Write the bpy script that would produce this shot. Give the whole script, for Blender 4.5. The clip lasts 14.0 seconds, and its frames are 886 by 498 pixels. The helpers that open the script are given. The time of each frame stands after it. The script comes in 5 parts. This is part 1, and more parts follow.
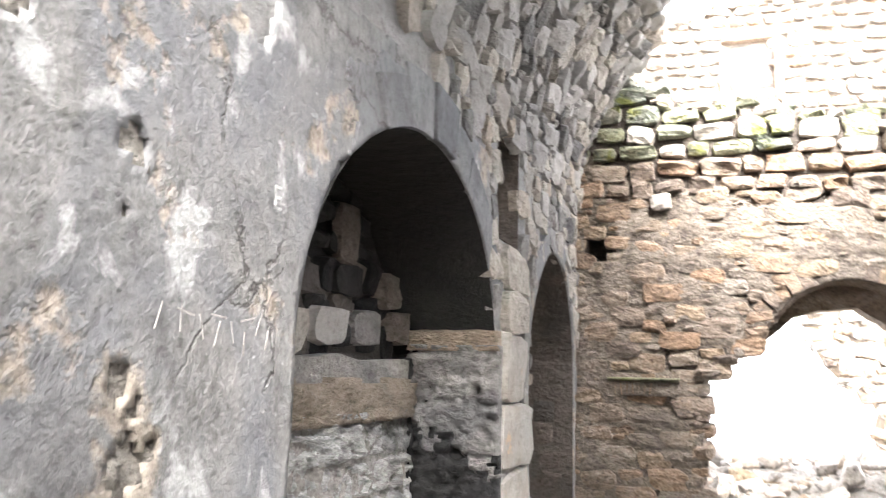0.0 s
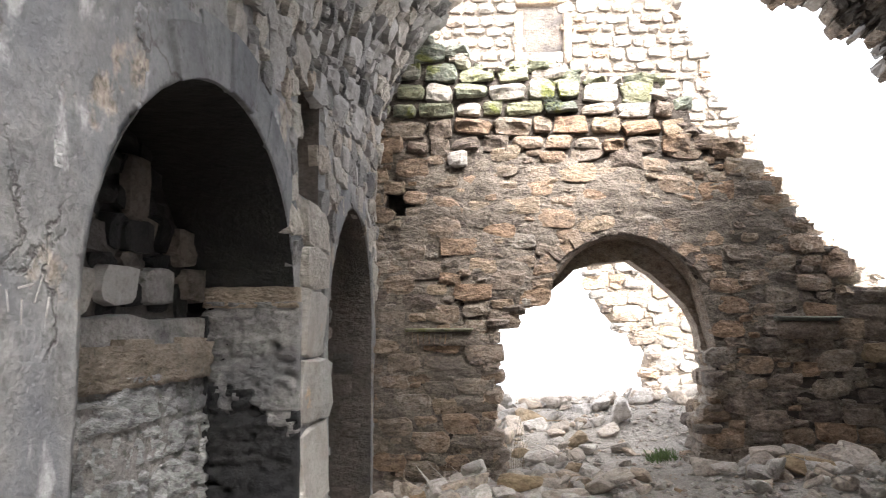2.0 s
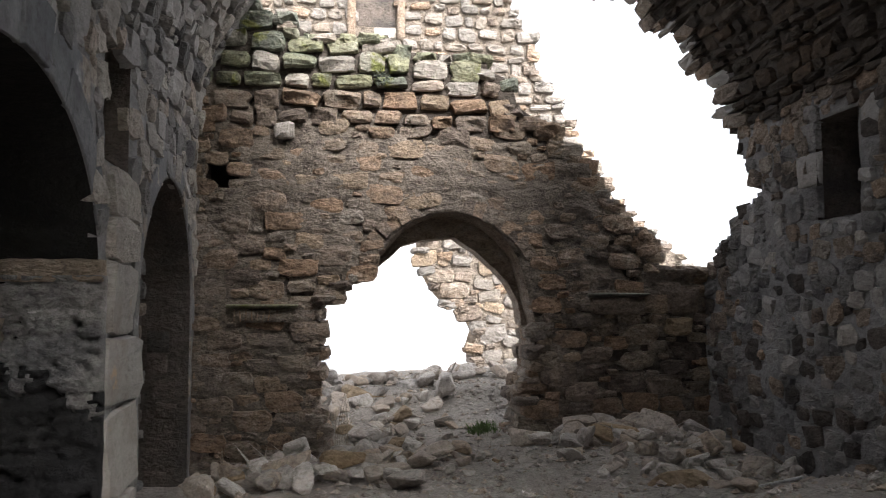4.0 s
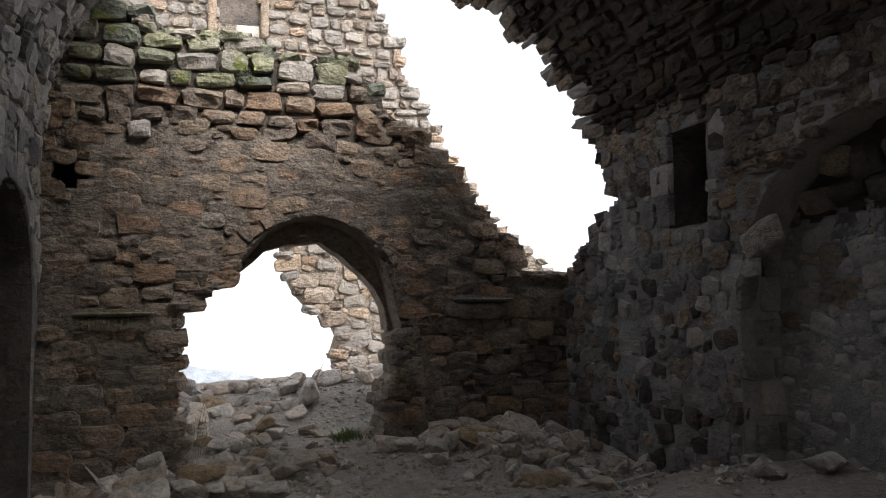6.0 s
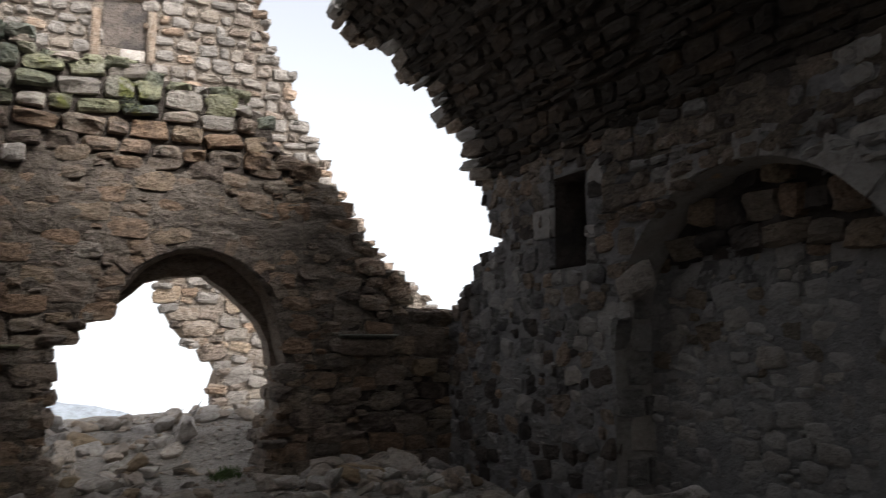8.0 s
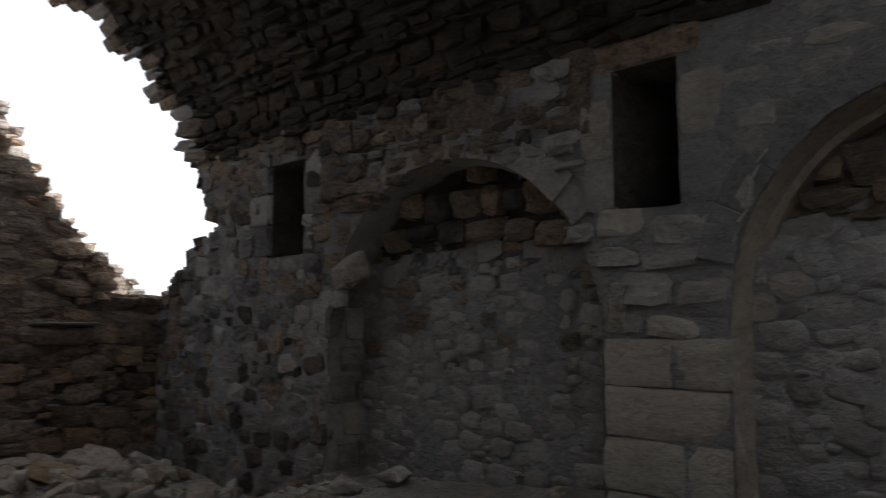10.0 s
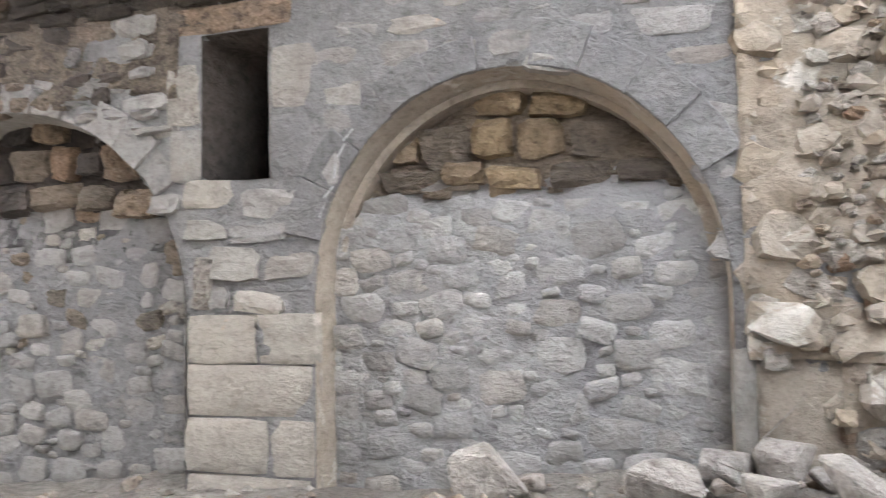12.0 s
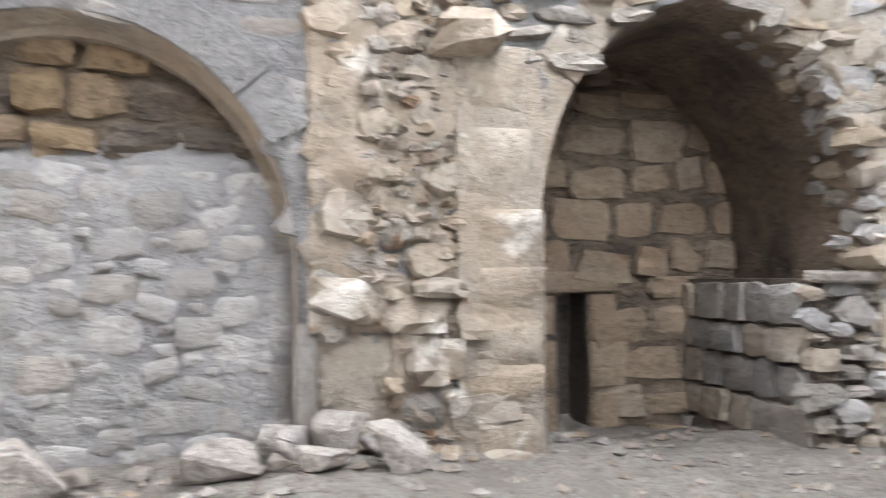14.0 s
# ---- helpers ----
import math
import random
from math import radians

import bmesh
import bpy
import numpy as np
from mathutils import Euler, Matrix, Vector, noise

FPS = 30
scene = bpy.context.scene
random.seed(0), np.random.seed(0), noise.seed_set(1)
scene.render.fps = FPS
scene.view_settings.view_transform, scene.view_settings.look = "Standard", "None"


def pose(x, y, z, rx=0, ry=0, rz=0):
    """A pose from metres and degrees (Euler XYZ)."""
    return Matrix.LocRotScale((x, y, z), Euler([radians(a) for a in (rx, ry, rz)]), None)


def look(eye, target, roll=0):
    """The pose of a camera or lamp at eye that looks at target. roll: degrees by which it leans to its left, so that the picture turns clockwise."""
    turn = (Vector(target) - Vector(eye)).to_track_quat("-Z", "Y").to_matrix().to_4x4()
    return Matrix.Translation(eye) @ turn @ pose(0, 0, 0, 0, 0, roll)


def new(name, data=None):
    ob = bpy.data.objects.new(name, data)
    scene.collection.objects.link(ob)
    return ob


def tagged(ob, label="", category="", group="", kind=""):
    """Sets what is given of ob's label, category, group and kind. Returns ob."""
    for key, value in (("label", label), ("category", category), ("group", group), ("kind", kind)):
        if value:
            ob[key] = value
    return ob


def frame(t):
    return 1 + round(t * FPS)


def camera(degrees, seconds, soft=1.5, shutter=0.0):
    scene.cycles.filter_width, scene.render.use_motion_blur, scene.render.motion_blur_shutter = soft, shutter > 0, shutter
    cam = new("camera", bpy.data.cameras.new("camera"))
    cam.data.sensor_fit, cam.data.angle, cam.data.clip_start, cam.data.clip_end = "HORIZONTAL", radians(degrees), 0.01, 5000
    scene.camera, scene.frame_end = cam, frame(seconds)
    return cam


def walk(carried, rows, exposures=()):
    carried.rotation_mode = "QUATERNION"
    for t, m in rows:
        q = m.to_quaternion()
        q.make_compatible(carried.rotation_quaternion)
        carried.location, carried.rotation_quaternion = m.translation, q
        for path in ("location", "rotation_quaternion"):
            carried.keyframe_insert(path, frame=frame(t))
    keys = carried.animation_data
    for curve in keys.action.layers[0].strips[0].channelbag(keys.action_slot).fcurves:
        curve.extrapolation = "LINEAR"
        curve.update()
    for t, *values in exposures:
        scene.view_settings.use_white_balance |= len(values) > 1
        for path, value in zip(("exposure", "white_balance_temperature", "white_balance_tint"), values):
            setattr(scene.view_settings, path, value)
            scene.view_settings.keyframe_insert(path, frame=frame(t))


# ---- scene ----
cam = camera(56.64, 14.0, soft=1.0, shutter=0.5)
# camera and its walk: time, place, turn to the right, pitch, lean
PATH = [
    (0.0, -0.053, -0.003, 1.514, -18.31, 8.73, 1.39), (0.5, -0.1, -0.043, 1.576, -14.54, 7.34, -2.51),
    (1.0, -0.092, -0.069, 1.577, -10.85, 6.44, -0.8), (1.5, -0.067, -0.059, 1.565, -7.16, 5.44, -0.21),
    (2.0, -0.047, -0.046, 1.56, -4.29, 5.43, -0.04), (2.5, -0.028, -0.022, 1.554, -2.19, 4.46, -0.74),
    (3.0, -0.009, 0.004, 1.545, 1.53, 3.8, -1.32), (3.2, 0.002, 0.02, 1.544, 3.28, 3.74, -1.3),
    (5.3, 0.079, 0.137, 1.555, 12.49, 3.97, 0.25), (5.5, 0.07, 0.164, 1.571, 14.24, 3.67, -0.43),
    (6.0, 0.026, 0.124, 1.575, 16.77, 4.04, -0.52), (6.5, 0.009, 0.102, 1.578, 17.15, 4.06, -0.31),
    (7.0, -0.004, 0.077, 1.582, 18.08, 4.74, 0.12), (7.2, -0.004, 0.077, 1.571, 18.67, 5.03, 0.12),
    (9.3, -0.174, -0.094, 1.685, 37.77, 7.05, -0.02), (9.5, -0.172, -0.081, 1.687, 39.03, 6.54, -0.11),
    (10.0, -0.088, -0.052, 1.664, 44.39, 5.23, -0.08), (10.5, 0.04, 0.002, 1.668, 51.08, 5.98, 1.27),
    (11.0, 0.066, 0.02, 1.635, 59.59, 4.19, 0.05), (11.5, 0.059, 0.005, 1.64, 66.58, 3.82, -0.73),
    (12.0, 0.069, -0.016, 1.64, 72.13, 3.5, -0.97), (12.5, 0.083, -0.012, 1.646, 78.35, 3.02, -0.56),
    (13.0, 0.054, -0.017, 1.644, 84.11, 4.3, -0.55), (13.5, 0.106, -0.021, 1.633, 90.36, 3.07, -1.37),
    (14.0, 0.256, -0.104, 1.591, 100.66, 1.9, -0.73)]


def aim(x, y, z, turn, pitch, lean):
    a, b = radians(turn), radians(pitch)
    ahead = Vector((math.sin(a) * math.cos(b), math.cos(a) * math.cos(b), math.sin(b)))
    return look((x, y, z), Vector((x, y, z)) + ahead, lean)


EXPOSURE = [(0.0, 4.45), (1.0, 4.1), (2.0, 3.55), (3.0, 2.8), (5.5, 1.75), (7.0, 1.45), (9.5, 1.2), (10.0, 1.65), (10.5, 3.1),
            (11.0, 4.15), (12.0, 5.15), (13.5, 5.25), (14.0, 5.4)]
walk(cam, [(r[0], aim(*r[1:])) for r in PATH], EXPOSURE)

# overcast daylight
SUN_TURN, SUN_HEIGHT = 160, 42
world = bpy.data.worlds.new("overcast_sky")
scene.world = world
world.use_nodes = True
wn, wl = world.node_tree.nodes, world.node_tree.links
sky = wn.new("ShaderNodeTexSky")
sky.sky_type = "NISHITA"
sky.sun_disc = False
sky.sun_elevation, sky.sun_rotation = radians(SUN_HEIGHT), radians(SUN_TURN)
sky.dust_density = 4.0
coord, cut, join = wn.new("ShaderNodeTexCoord"), wn.new("ShaderNodeSeparateXYZ"), wn.new("ShaderNodeCombineXYZ")
level = wn.new("ShaderNodeMath")
level.operation = "ABSOLUTE"
wl.new(coord.outputs["Generated"], cut.inputs[0])
wl.new(cut.outputs[2], level.inputs[0])
for k in (0, 1):
    wl.new(cut.outputs[k], join.inputs[k])
lift = wn.new("ShaderNodeMath")
lift.inputs[1].default_value = 0.12
wl.new(level.outputs[0], lift.inputs[0])
wl.new(lift.outputs[0], join.inputs[2])
wl.new(join.outputs[0], sky.inputs["Vector"])
pale = wn.new("ShaderNodeHueSaturation")
pale.inputs["Saturation"].default_value = 0.24
wl.new(sky.outputs[0], pale.inputs["Color"])
wl.new(pale.outputs[0], wn["Background"].inputs[0])
wn["Background"].inputs[1].default_value = 0.15
sun = new("sun", bpy.data.lights.new("sun", "SUN"))
sun.data.energy, sun.data.angle, sun.data.color = 1.4, radians(25), (1.0, 0.99, 0.975)
sun_way = Vector((math.sin(radians(SUN_TURN)) * math.cos(radians(SUN_HEIGHT)), math.cos(radians(SUN_TURN)) * math.cos(radians(SUN_HEIGHT)),
                  math.sin(radians(SUN_HEIGHT))))
sun.matrix_world = look(sun_way * 50, (0, 0, 0))


# ---- materials ----
def stone_material(name, colours, stain=(0.1, 0.09, 0.08), stain_part=0.35, grain=0.28, bump=0.8, scale=1.0, rough=0.92, spot=None, spot_part=0.0, spot2=None, spot2_part=0.0, bed=1.35, cracks=0.0, rugged=1.0):
    """Worn stone: colours by piece, mottling, stains, pitted relief."""
    worn = 1 - 0.5 * (1 - rugged)
    colours = [tuple(worn * (0.14 * sum(c) / 3 + 0.86 * v) for v in c) for c in colours]
    m = bpy.data.materials.new(name)
    m.use_nodes = True
    n, l = m.node_tree.nodes, m.node_tree.links
    b = n["Principled BSDF"]
    b.inputs["Roughness"].default_value = rough
    b.inputs["Specular IOR Level"].default_value = 0.25
    geo, info = n.new("ShaderNodeNewGeometry"), n.new("ShaderNodeObjectInfo")
    add = n.new("ShaderNodeMath")
    l.new(geo.outputs["Random Per Island"], add.inputs[0])
    l.new(info.outputs["Random"], add.inputs[1])
    fr = n.new("ShaderNodeMath")
    fr.operation = "FRACT"
    l.new(add.outputs[0], fr.inputs[0])

    flat = n.new("ShaderNodeVectorMath")
    flat.operation = "MULTIPLY"
    flat.inputs[1].default_value = (1.0, 1.0, bed)
    l.new(geo.outputs["Position"], flat.inputs[0])
    turn = n.new("ShaderNodeVectorMath")
    turn.operation = "ADD"
    l.new(flat.outputs[0], turn.inputs[0])
    shift = n.new("ShaderNodeVectorMath")
    shift.operation = "SCALE"
    shift.inputs[0].default_value = (7.0, 3.0, 11.0)
    l.new(fr.outputs[0], shift.inputs["Scale"])
    l.new(shift.outputs[0], turn.inputs[1])

    def noise_at(s, detail=5, rough_=0.6, distort=0.0):
        t = n.new("ShaderNodeTexNoise")
        t.inputs["Scale"].default_value, t.inputs["Detail"].default_value, t.inputs["Roughness"].default_value = s * scale, detail, rough_
        t.inputs["Distortion"].default_value = distort
        l.new(geo.outputs["Position"] if s < 3 else turn.outputs[0], t.inputs["Vector"])
        return t

    def ramp(pairs, source):
        r = n.new("ShaderNodeValToRGB")
        e = r.color_ramp.elements
        while len(e) < len(pairs):
            e.new(0.5)
        for k, (p, c) in enumerate(pairs):
            e[k].position, e[k].color = p, (*c, 1) if len(c) == 3 else c
        l.new(source, r.inputs[0])
        return r

    def mix(kind, fac, a, c):
        x = n.new("ShaderNodeMix")
        x.data_type, x.blend_type = "RGBA", kind
        if isinstance(fac, float):
            x.inputs[0].default_value = fac
        else:
            l.new(fac, x.inputs[0])
        for sock, v in ((x.inputs[6], a), (x.inputs[7], c)):
            if isinstance(v, tuple):
                sock.default_value = (*v, 1)
            else:
                l.new(v, sock)
        return x.outputs[2]

    big, mid, fine = noise_at(0.9, 4, 0.6, 0.6), noise_at(5.5, 6, 0.65), noise_at(38, 6, 0.7)
    blend = n.new("ShaderNodeMath")
    blend.operation = "MULTIPLY_ADD"
    l.new(mid.outputs["Fac"], blend.inputs[0])
    blend.inputs[1].default_value = 0.45
    l.new(fr.outputs[0], blend.inputs[2])
    sub = n.new("ShaderNodeMath")
    sub.operation, sub.use_clamp = "SUBTRACT", True
    l.new(blend.outputs[0], sub.inputs[0])
    sub.inputs[1].default_value = 0.22
    base = ramp([(k / max(1, len(colours) - 1), c) for k, c in enumerate(colours)], sub.outputs[0]).outputs[0]
    tone = ramp([(0.3, (1 - grain * rugged,) * 3), (0.7, (1 + 0.0,) * 3)], fine.outputs["Fac"]).outputs[0]
    col = mix("MULTIPLY", 1.0, base, tone)
    tone2 = ramp([(0.3, (0.5, 0.49, 0.48)), (0.45, (0.85, 0.84, 0.83)), (0.66, (1.08, 1.08, 1.07))], mid.outputs["Fac"]).outputs[0]
    col = mix("MULTIPLY", 0.8 * rugged, col, tone2)
    patchy = noise_at(16, 4, 0.6, 0.3)
    tone3 = ramp([(0.3, (0.42, 0.4, 0.38)), (0.46, (0.88, 0.87, 0.86)), (0.62, (1.04, 1.04, 1.04))], patchy.outputs["Fac"]).outputs[0]
    col = mix("MULTIPLY", 0.7 * rugged, col, tone3)
    lo = 0.62 - 0.35 * stain_part
    mask = ramp([(lo, (0, 0, 0)), (lo + 0.16, (1, 1, 1))], big.outputs["Fac"]).outputs[0]
    half = n.new("ShaderNodeMath")
    half.operation = "MULTIPLY"
    l.new(mask, half.inputs[0])
    half.inputs[1].default_value = 0.75
    col = mix("MIX", half.outputs[0], col, stain)
    if spot:
        patch = noise_at(2.3, 5, 0.62, 0.4)
        hi = 0.66 - 0.3 * spot_part
        pm = ramp([(hi, (0, 0, 0)), (hi + 0.07, (1, 1, 1))], patch.outputs["Fac"]).outputs[0]
        col = mix("MIX", pm, col, mix("MULTIPLY", 1.0, spot, tone))
    chipped = None
    if spot2:
        patch2 = noise_at(1.6, 6, 0.62)
        hi = 0.66 - 0.3 * spot2_part
        chipped = ramp([(hi, (0, 0, 0)), (hi + 0.05, (1, 1, 1))], patch2.outputs["Fac"]).outputs[0]
        col = mix("MIX", chipped, col, mix("MULTIPLY", 1.0, mix("MULTIPLY", 1.0, spot2, tone2), tone3))
    split = None
    if cracks:
        warp = n.new("ShaderNodeVectorMath")
        warp.operation = "MULTIPLY_ADD"
        l.new(noise_at(2.9, 5, 0.65).outputs["Color"], warp.inputs[0])
        warp.inputs[1].default_value = (0.55, 0.55, 0.55)
        l.new(geo.outputs["Position"], warp.inputs[2])
        cell = n.new("ShaderNodeTexVoronoi")
        cell.feature = "DISTANCE_TO_EDGE"
        cell.inputs["Scale"].default_value = cracks
        l.new(warp.outputs[0], cell.inputs["Vector"])
        line = ramp([(0.0, (0.9, 0.9, 0.9)), (0.004, (0.6, 0.6, 0.6)), (0.011, (0, 0, 0))], cell.outputs["Distance"]).outputs[0]
        where = ramp([(0.47, (0, 0, 0)), (0.54, (1, 1, 1))], noise_at(1.3, 3, 0.5).outputs["Fac"]).outputs[0]
        split = mix("MULTIPLY", 1.0, line, where)
        col = mix("MIX", split, col, (0.07, 0.065, 0.06))
    l.new(col, b.inputs["Base Color"])
    hgt = n.new("ShaderNodeMath")
    hgt.operation = "MULTIPLY_ADD"
    l.new(mid.outputs["Fac"], hgt.inputs[0])
    hgt.inputs[1].default_value = 2.0
    soften = n.new("ShaderNodeMath")
    soften.operation = "MULTIPLY"
    soften.inputs[1].default_value = 0.55
    l.new(fine.outputs["Fac"], soften.inputs[0])
    l.new(soften.outputs[0], hgt.inputs[2])
    bp = n.new("ShaderNodeBump")
    bp.inputs["Strength"].default_value, bp.inputs["Distance"].default_value = bump * rugged, 0.04
    chip = noise_at(15, 5, 0.62, 0.3)
    hg2 = n.new("ShaderNodeMath")
    hg2.operation = "MULTIPLY_ADD"
    l.new(chip.outputs["Fac"], hg2.inputs[0])
    hg2.inputs[1].default_value = 1.6
    l.new(hgt.outputs[0], hg2.inputs[2])
    if chipped:
        drop = n.new("ShaderNodeMath")
        drop.operation = "MULTIPLY_ADD"
        l.new(chipped, drop.inputs[0])
        drop.inputs[1].default_value = -0.7
        l.new(hg2.outputs[0], drop.inputs[2])
        hg2 = drop
    if split:
        cut_in = n.new("ShaderNodeMath")
        cut_in.operation = "MULTIPLY_ADD"
        l.new(split, cut_in.inputs[0])
        cut_in.inputs[1].default_value = -1.5
        l.new(hg2.outputs[0], cut_in.inputs[2])
        hg2 = cut_in
    l.new(hg2.outputs[0], bp.inputs["Height"])
    l.new(bp.outputs[0], b.inputs["Normal"])
    return m


BROWN = stone_material("brown_rubble_stone", [(0.18, 0.14, 0.115), (0.36, 0.28, 0.22), (0.27, 0.225, 0.19), (0.44, 0.3, 0.2), (0.38, 0.33, 0.28)],
                       stain=(0.13, 0.11, 0.095), stain_part=0.2, grain=0.45, rugged=1.2)
OCHRE = stone_material("ochre_rubble_stone", [(0.28, 0.2, 0.14), (0.42, 0.27, 0.17), (0.36, 0.3, 0.24), (0.45, 0.33, 0.22), (0.3, 0.25, 0.21)],
                       stain=(0.16, 0.13, 0.11), stain_part=0.2, grain=0.45, rugged=1.2)
MOSSY = stone_material("mossy_stone", [(0.24, 0.25, 0.18), (0.32, 0.32, 0.19), (0.4, 0.38, 0.31), (0.2, 0.22, 0.18), (0.36, 0.36, 0.22)],
                       stain=(0.09, 0.1, 0.085), stain_part=0.25, spot=(0.2, 0.21, 0.07), spot_part=0.35, rugged=1.2)
MORTAR = stone_material("brown_lime_mortar", [(0.26, 0.215, 0.18), (0.34, 0.28, 0.225), (0.23, 0.195, 0.165), (0.36, 0.27, 0.19)], stain=(0.14, 0.118, 0.1), stain_part=0.28, grain=0.45, bump=1.0, rugged=1.2)
GREY_MORTAR = stone_material("grey_lime_mortar", [(0.29, 0.284, 0.284), (0.35, 0.34, 0.336), (0.26, 0.255, 0.255)], stain=(0.18, 0.174, 0.175), stain_part=0.3, bump=1.0, rugged=0.68)
BLEACHED = stone_material("bleached_lime_mortar", [(0.43, 0.42, 0.42), (0.5, 0.485, 0.475), (0.39, 0.38, 0.385)], stain=(0.26, 0.252, 0.256), stain_part=0.42, bump=1.0, rugged=0.68)
# smoky vault stone and dark mortar, both darkened further for shade under the vault
SOOT_SHADE_VAULT = stone_material("smoke_and_shade_vault_stone", [(0.05, 0.04, 0.033), (0.085, 0.066, 0.05), (0.066, 0.056, 0.047), (0.105, 0.07, 0.045)], stain=(0.03, 0.026, 0.023), stain_part=0.35)
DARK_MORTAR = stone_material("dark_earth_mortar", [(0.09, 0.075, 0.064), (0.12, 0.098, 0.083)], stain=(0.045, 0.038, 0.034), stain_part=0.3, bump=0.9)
PALE = stone_material("pale_rubble_stone", [(0.42, 0.38, 0.33), (0.52, 0.47, 0.41), (0.36, 0.33, 0.3), (0.48, 0.4, 0.33)],
                      stain=(0.24, 0.22, 0.2), stain_part=0.2)
ASHLAR = stone_material("dressed_limestone", [(0.41, 0.385, 0.355), (0.47, 0.435, 0.395), (0.39, 0.37, 0.35), (0.48, 0.43, 0.38)],
                        stain=(0.24, 0.21, 0.185), stain_part=0.3, spot=(0.44, 0.3, 0.2), spot_part=0.05, rugged=0.6)
WARM = stone_material("warm_limestone", [(0.5, 0.41, 0.315), (0.55, 0.47, 0.38), (0.47, 0.4, 0.33), (0.54, 0.43, 0.31)],
                      stain=(0.36, 0.29, 0.22), stain_part=0.3, spot=(0.62, 0.58, 0.52), spot_part=0.25, bump=0.8, rugged=0.65)
INFILL = stone_material("grey_infill_stone", [(0.39, 0.37, 0.355), (0.48, 0.45, 0.425), (0.35, 0.335, 0.325), (0.47, 0.42, 0.37)],
                        stain=(0.28, 0.265, 0.26), stain_part=0.25, rugged=0.65)
PLASTER = stone_material("weathered_grey_plaster", [(0.2, 0.2, 0.205), (0.35, 0.335, 0.315), (0.245, 0.24, 0.24)], stain=(0.14, 0.142, 0.152), stain_part=0.5,
                         grain=0.35, bump=0.5, spot=(0.4, 0.397, 0.393), spot_part=0.24, spot2=(0.33, 0.29, 0.25), spot2_part=0.3, bed=1.0, rough=0.85, cracks=0.55, rugged=0.85)
# near-black: niche soot, with the shade of deep recesses put into the colour
SOOT_SHADE = stone_material("soot_shade_black_stone", [(0.013, 0.013, 0.014), (0.026, 0.025, 0.024), (0.018, 0.017, 0.016)], stain=(0.008, 0.008, 0.009), stain_part=0.4, rugged=0.7)
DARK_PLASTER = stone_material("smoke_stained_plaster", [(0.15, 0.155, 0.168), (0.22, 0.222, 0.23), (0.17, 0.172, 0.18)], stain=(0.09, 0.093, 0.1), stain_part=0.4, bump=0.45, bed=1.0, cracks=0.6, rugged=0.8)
DARK_BROWN = stone_material("dark_brown_stone", [(0.1, 0.085, 0.075), (0.16, 0.13, 0.11), (0.08, 0.07, 0.065)], stain=(0.035, 0.032, 0.032), stain_part=0.45)
LINING = stone_material("layered_grey_rock", [(0.42, 0.42, 0.43), (0.52, 0.505, 0.495), (0.36, 0.36, 0.37), (0.48, 0.44, 0.4)], stain=(0.08, 0.078, 0.08), stain_part=0.42, bed=2.2, bump=1.0)
LEDGE = stone_material("brown_stained_ledge", [(0.3, 0.23, 0.17), (0.36, 0.29, 0.22), (0.25, 0.21, 0.17)], stain=(0.1, 0.085, 0.075), stain_part=0.2, bed=2.0, bump=1.0)
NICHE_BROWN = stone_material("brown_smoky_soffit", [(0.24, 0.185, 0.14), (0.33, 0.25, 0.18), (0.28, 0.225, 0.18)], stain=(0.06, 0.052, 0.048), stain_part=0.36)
FILLSTONE = stone_material("pale_grey_rubble", [(0.5, 0.48, 0.465), (0.58, 0.555, 0.53), (0.45, 0.435, 0.43), (0.56, 0.51, 0.46)], stain=(0.36, 0.345, 0.34), stain_part=0.2, rugged=0.68)
PIER = stone_material("pale_warm_ashlar", [(0.49, 0.45, 0.395), (0.54, 0.485, 0.42), (0.47, 0.43, 0.385)], stain=(0.34, 0.3, 0.26), stain_part=0.2, spot=(0.5, 0.36, 0.25), spot_part=0.06, rugged=0.6)
NICHE_STONE = stone_material("tan_niche_stone", [(0.46, 0.34, 0.23), (0.52, 0.4, 0.28), (0.42, 0.31, 0.21), (0.48, 0.38, 0.28)], stain=(0.28, 0.2, 0.14), stain_part=0.25, rugged=0.7)
JOINT = stone_material("shadowed_vault_mortar", [(0.17, 0.155, 0.145), (0.22, 0.2, 0.185)], stain=(0.11, 0.1, 0.095), stain_part=0.3)
STREAKED = stone_material("sooty_grey_stone", [(0.26, 0.25, 0.25), (0.33, 0.31, 0.29), (0.22, 0.21, 0.21)], stain=(0.06, 0.06, 0.064), stain_part=0.45)
DIRT = stone_material("dry_stony_earth", [(0.42, 0.38, 0.34), (0.48, 0.435, 0.385), (0.36, 0.33, 0.3)], stain=(0.28, 0.25, 0.22), stain_part=0.4, bump=1.0,
                      scale=1.6, spot=(0.36, 0.33, 0.3), spot_part=0.1)
ROCK = stone_material("loose_grey_stone", [(0.48, 0.44, 0.41), (0.62, 0.57, 0.52), (0.5, 0.41, 0.33), (0.4, 0.37, 0.34), (0.54, 0.42, 0.31)],
                      stain=(0.33, 0.29, 0.26), stain_part=0.2, bed=1.0)
WHITE_ROCK = stone_material("fresh_pale_stone", [(0.55, 0.505, 0.455), (0.61, 0.56, 0.505), (0.5, 0.45, 0.41)], stain=(0.38, 0.34, 0.3), stain_part=0.25, bed=1.0, bump=0.8)
FARSTONE = stone_material("pale_brown_gable_stone", [(0.27, 0.245, 0.22), (0.34, 0.3, 0.265), (0.23, 0.21, 0.19), (0.32, 0.265, 0.21)], stain=(0.18, 0.16, 0.14), stain_part=0.25)
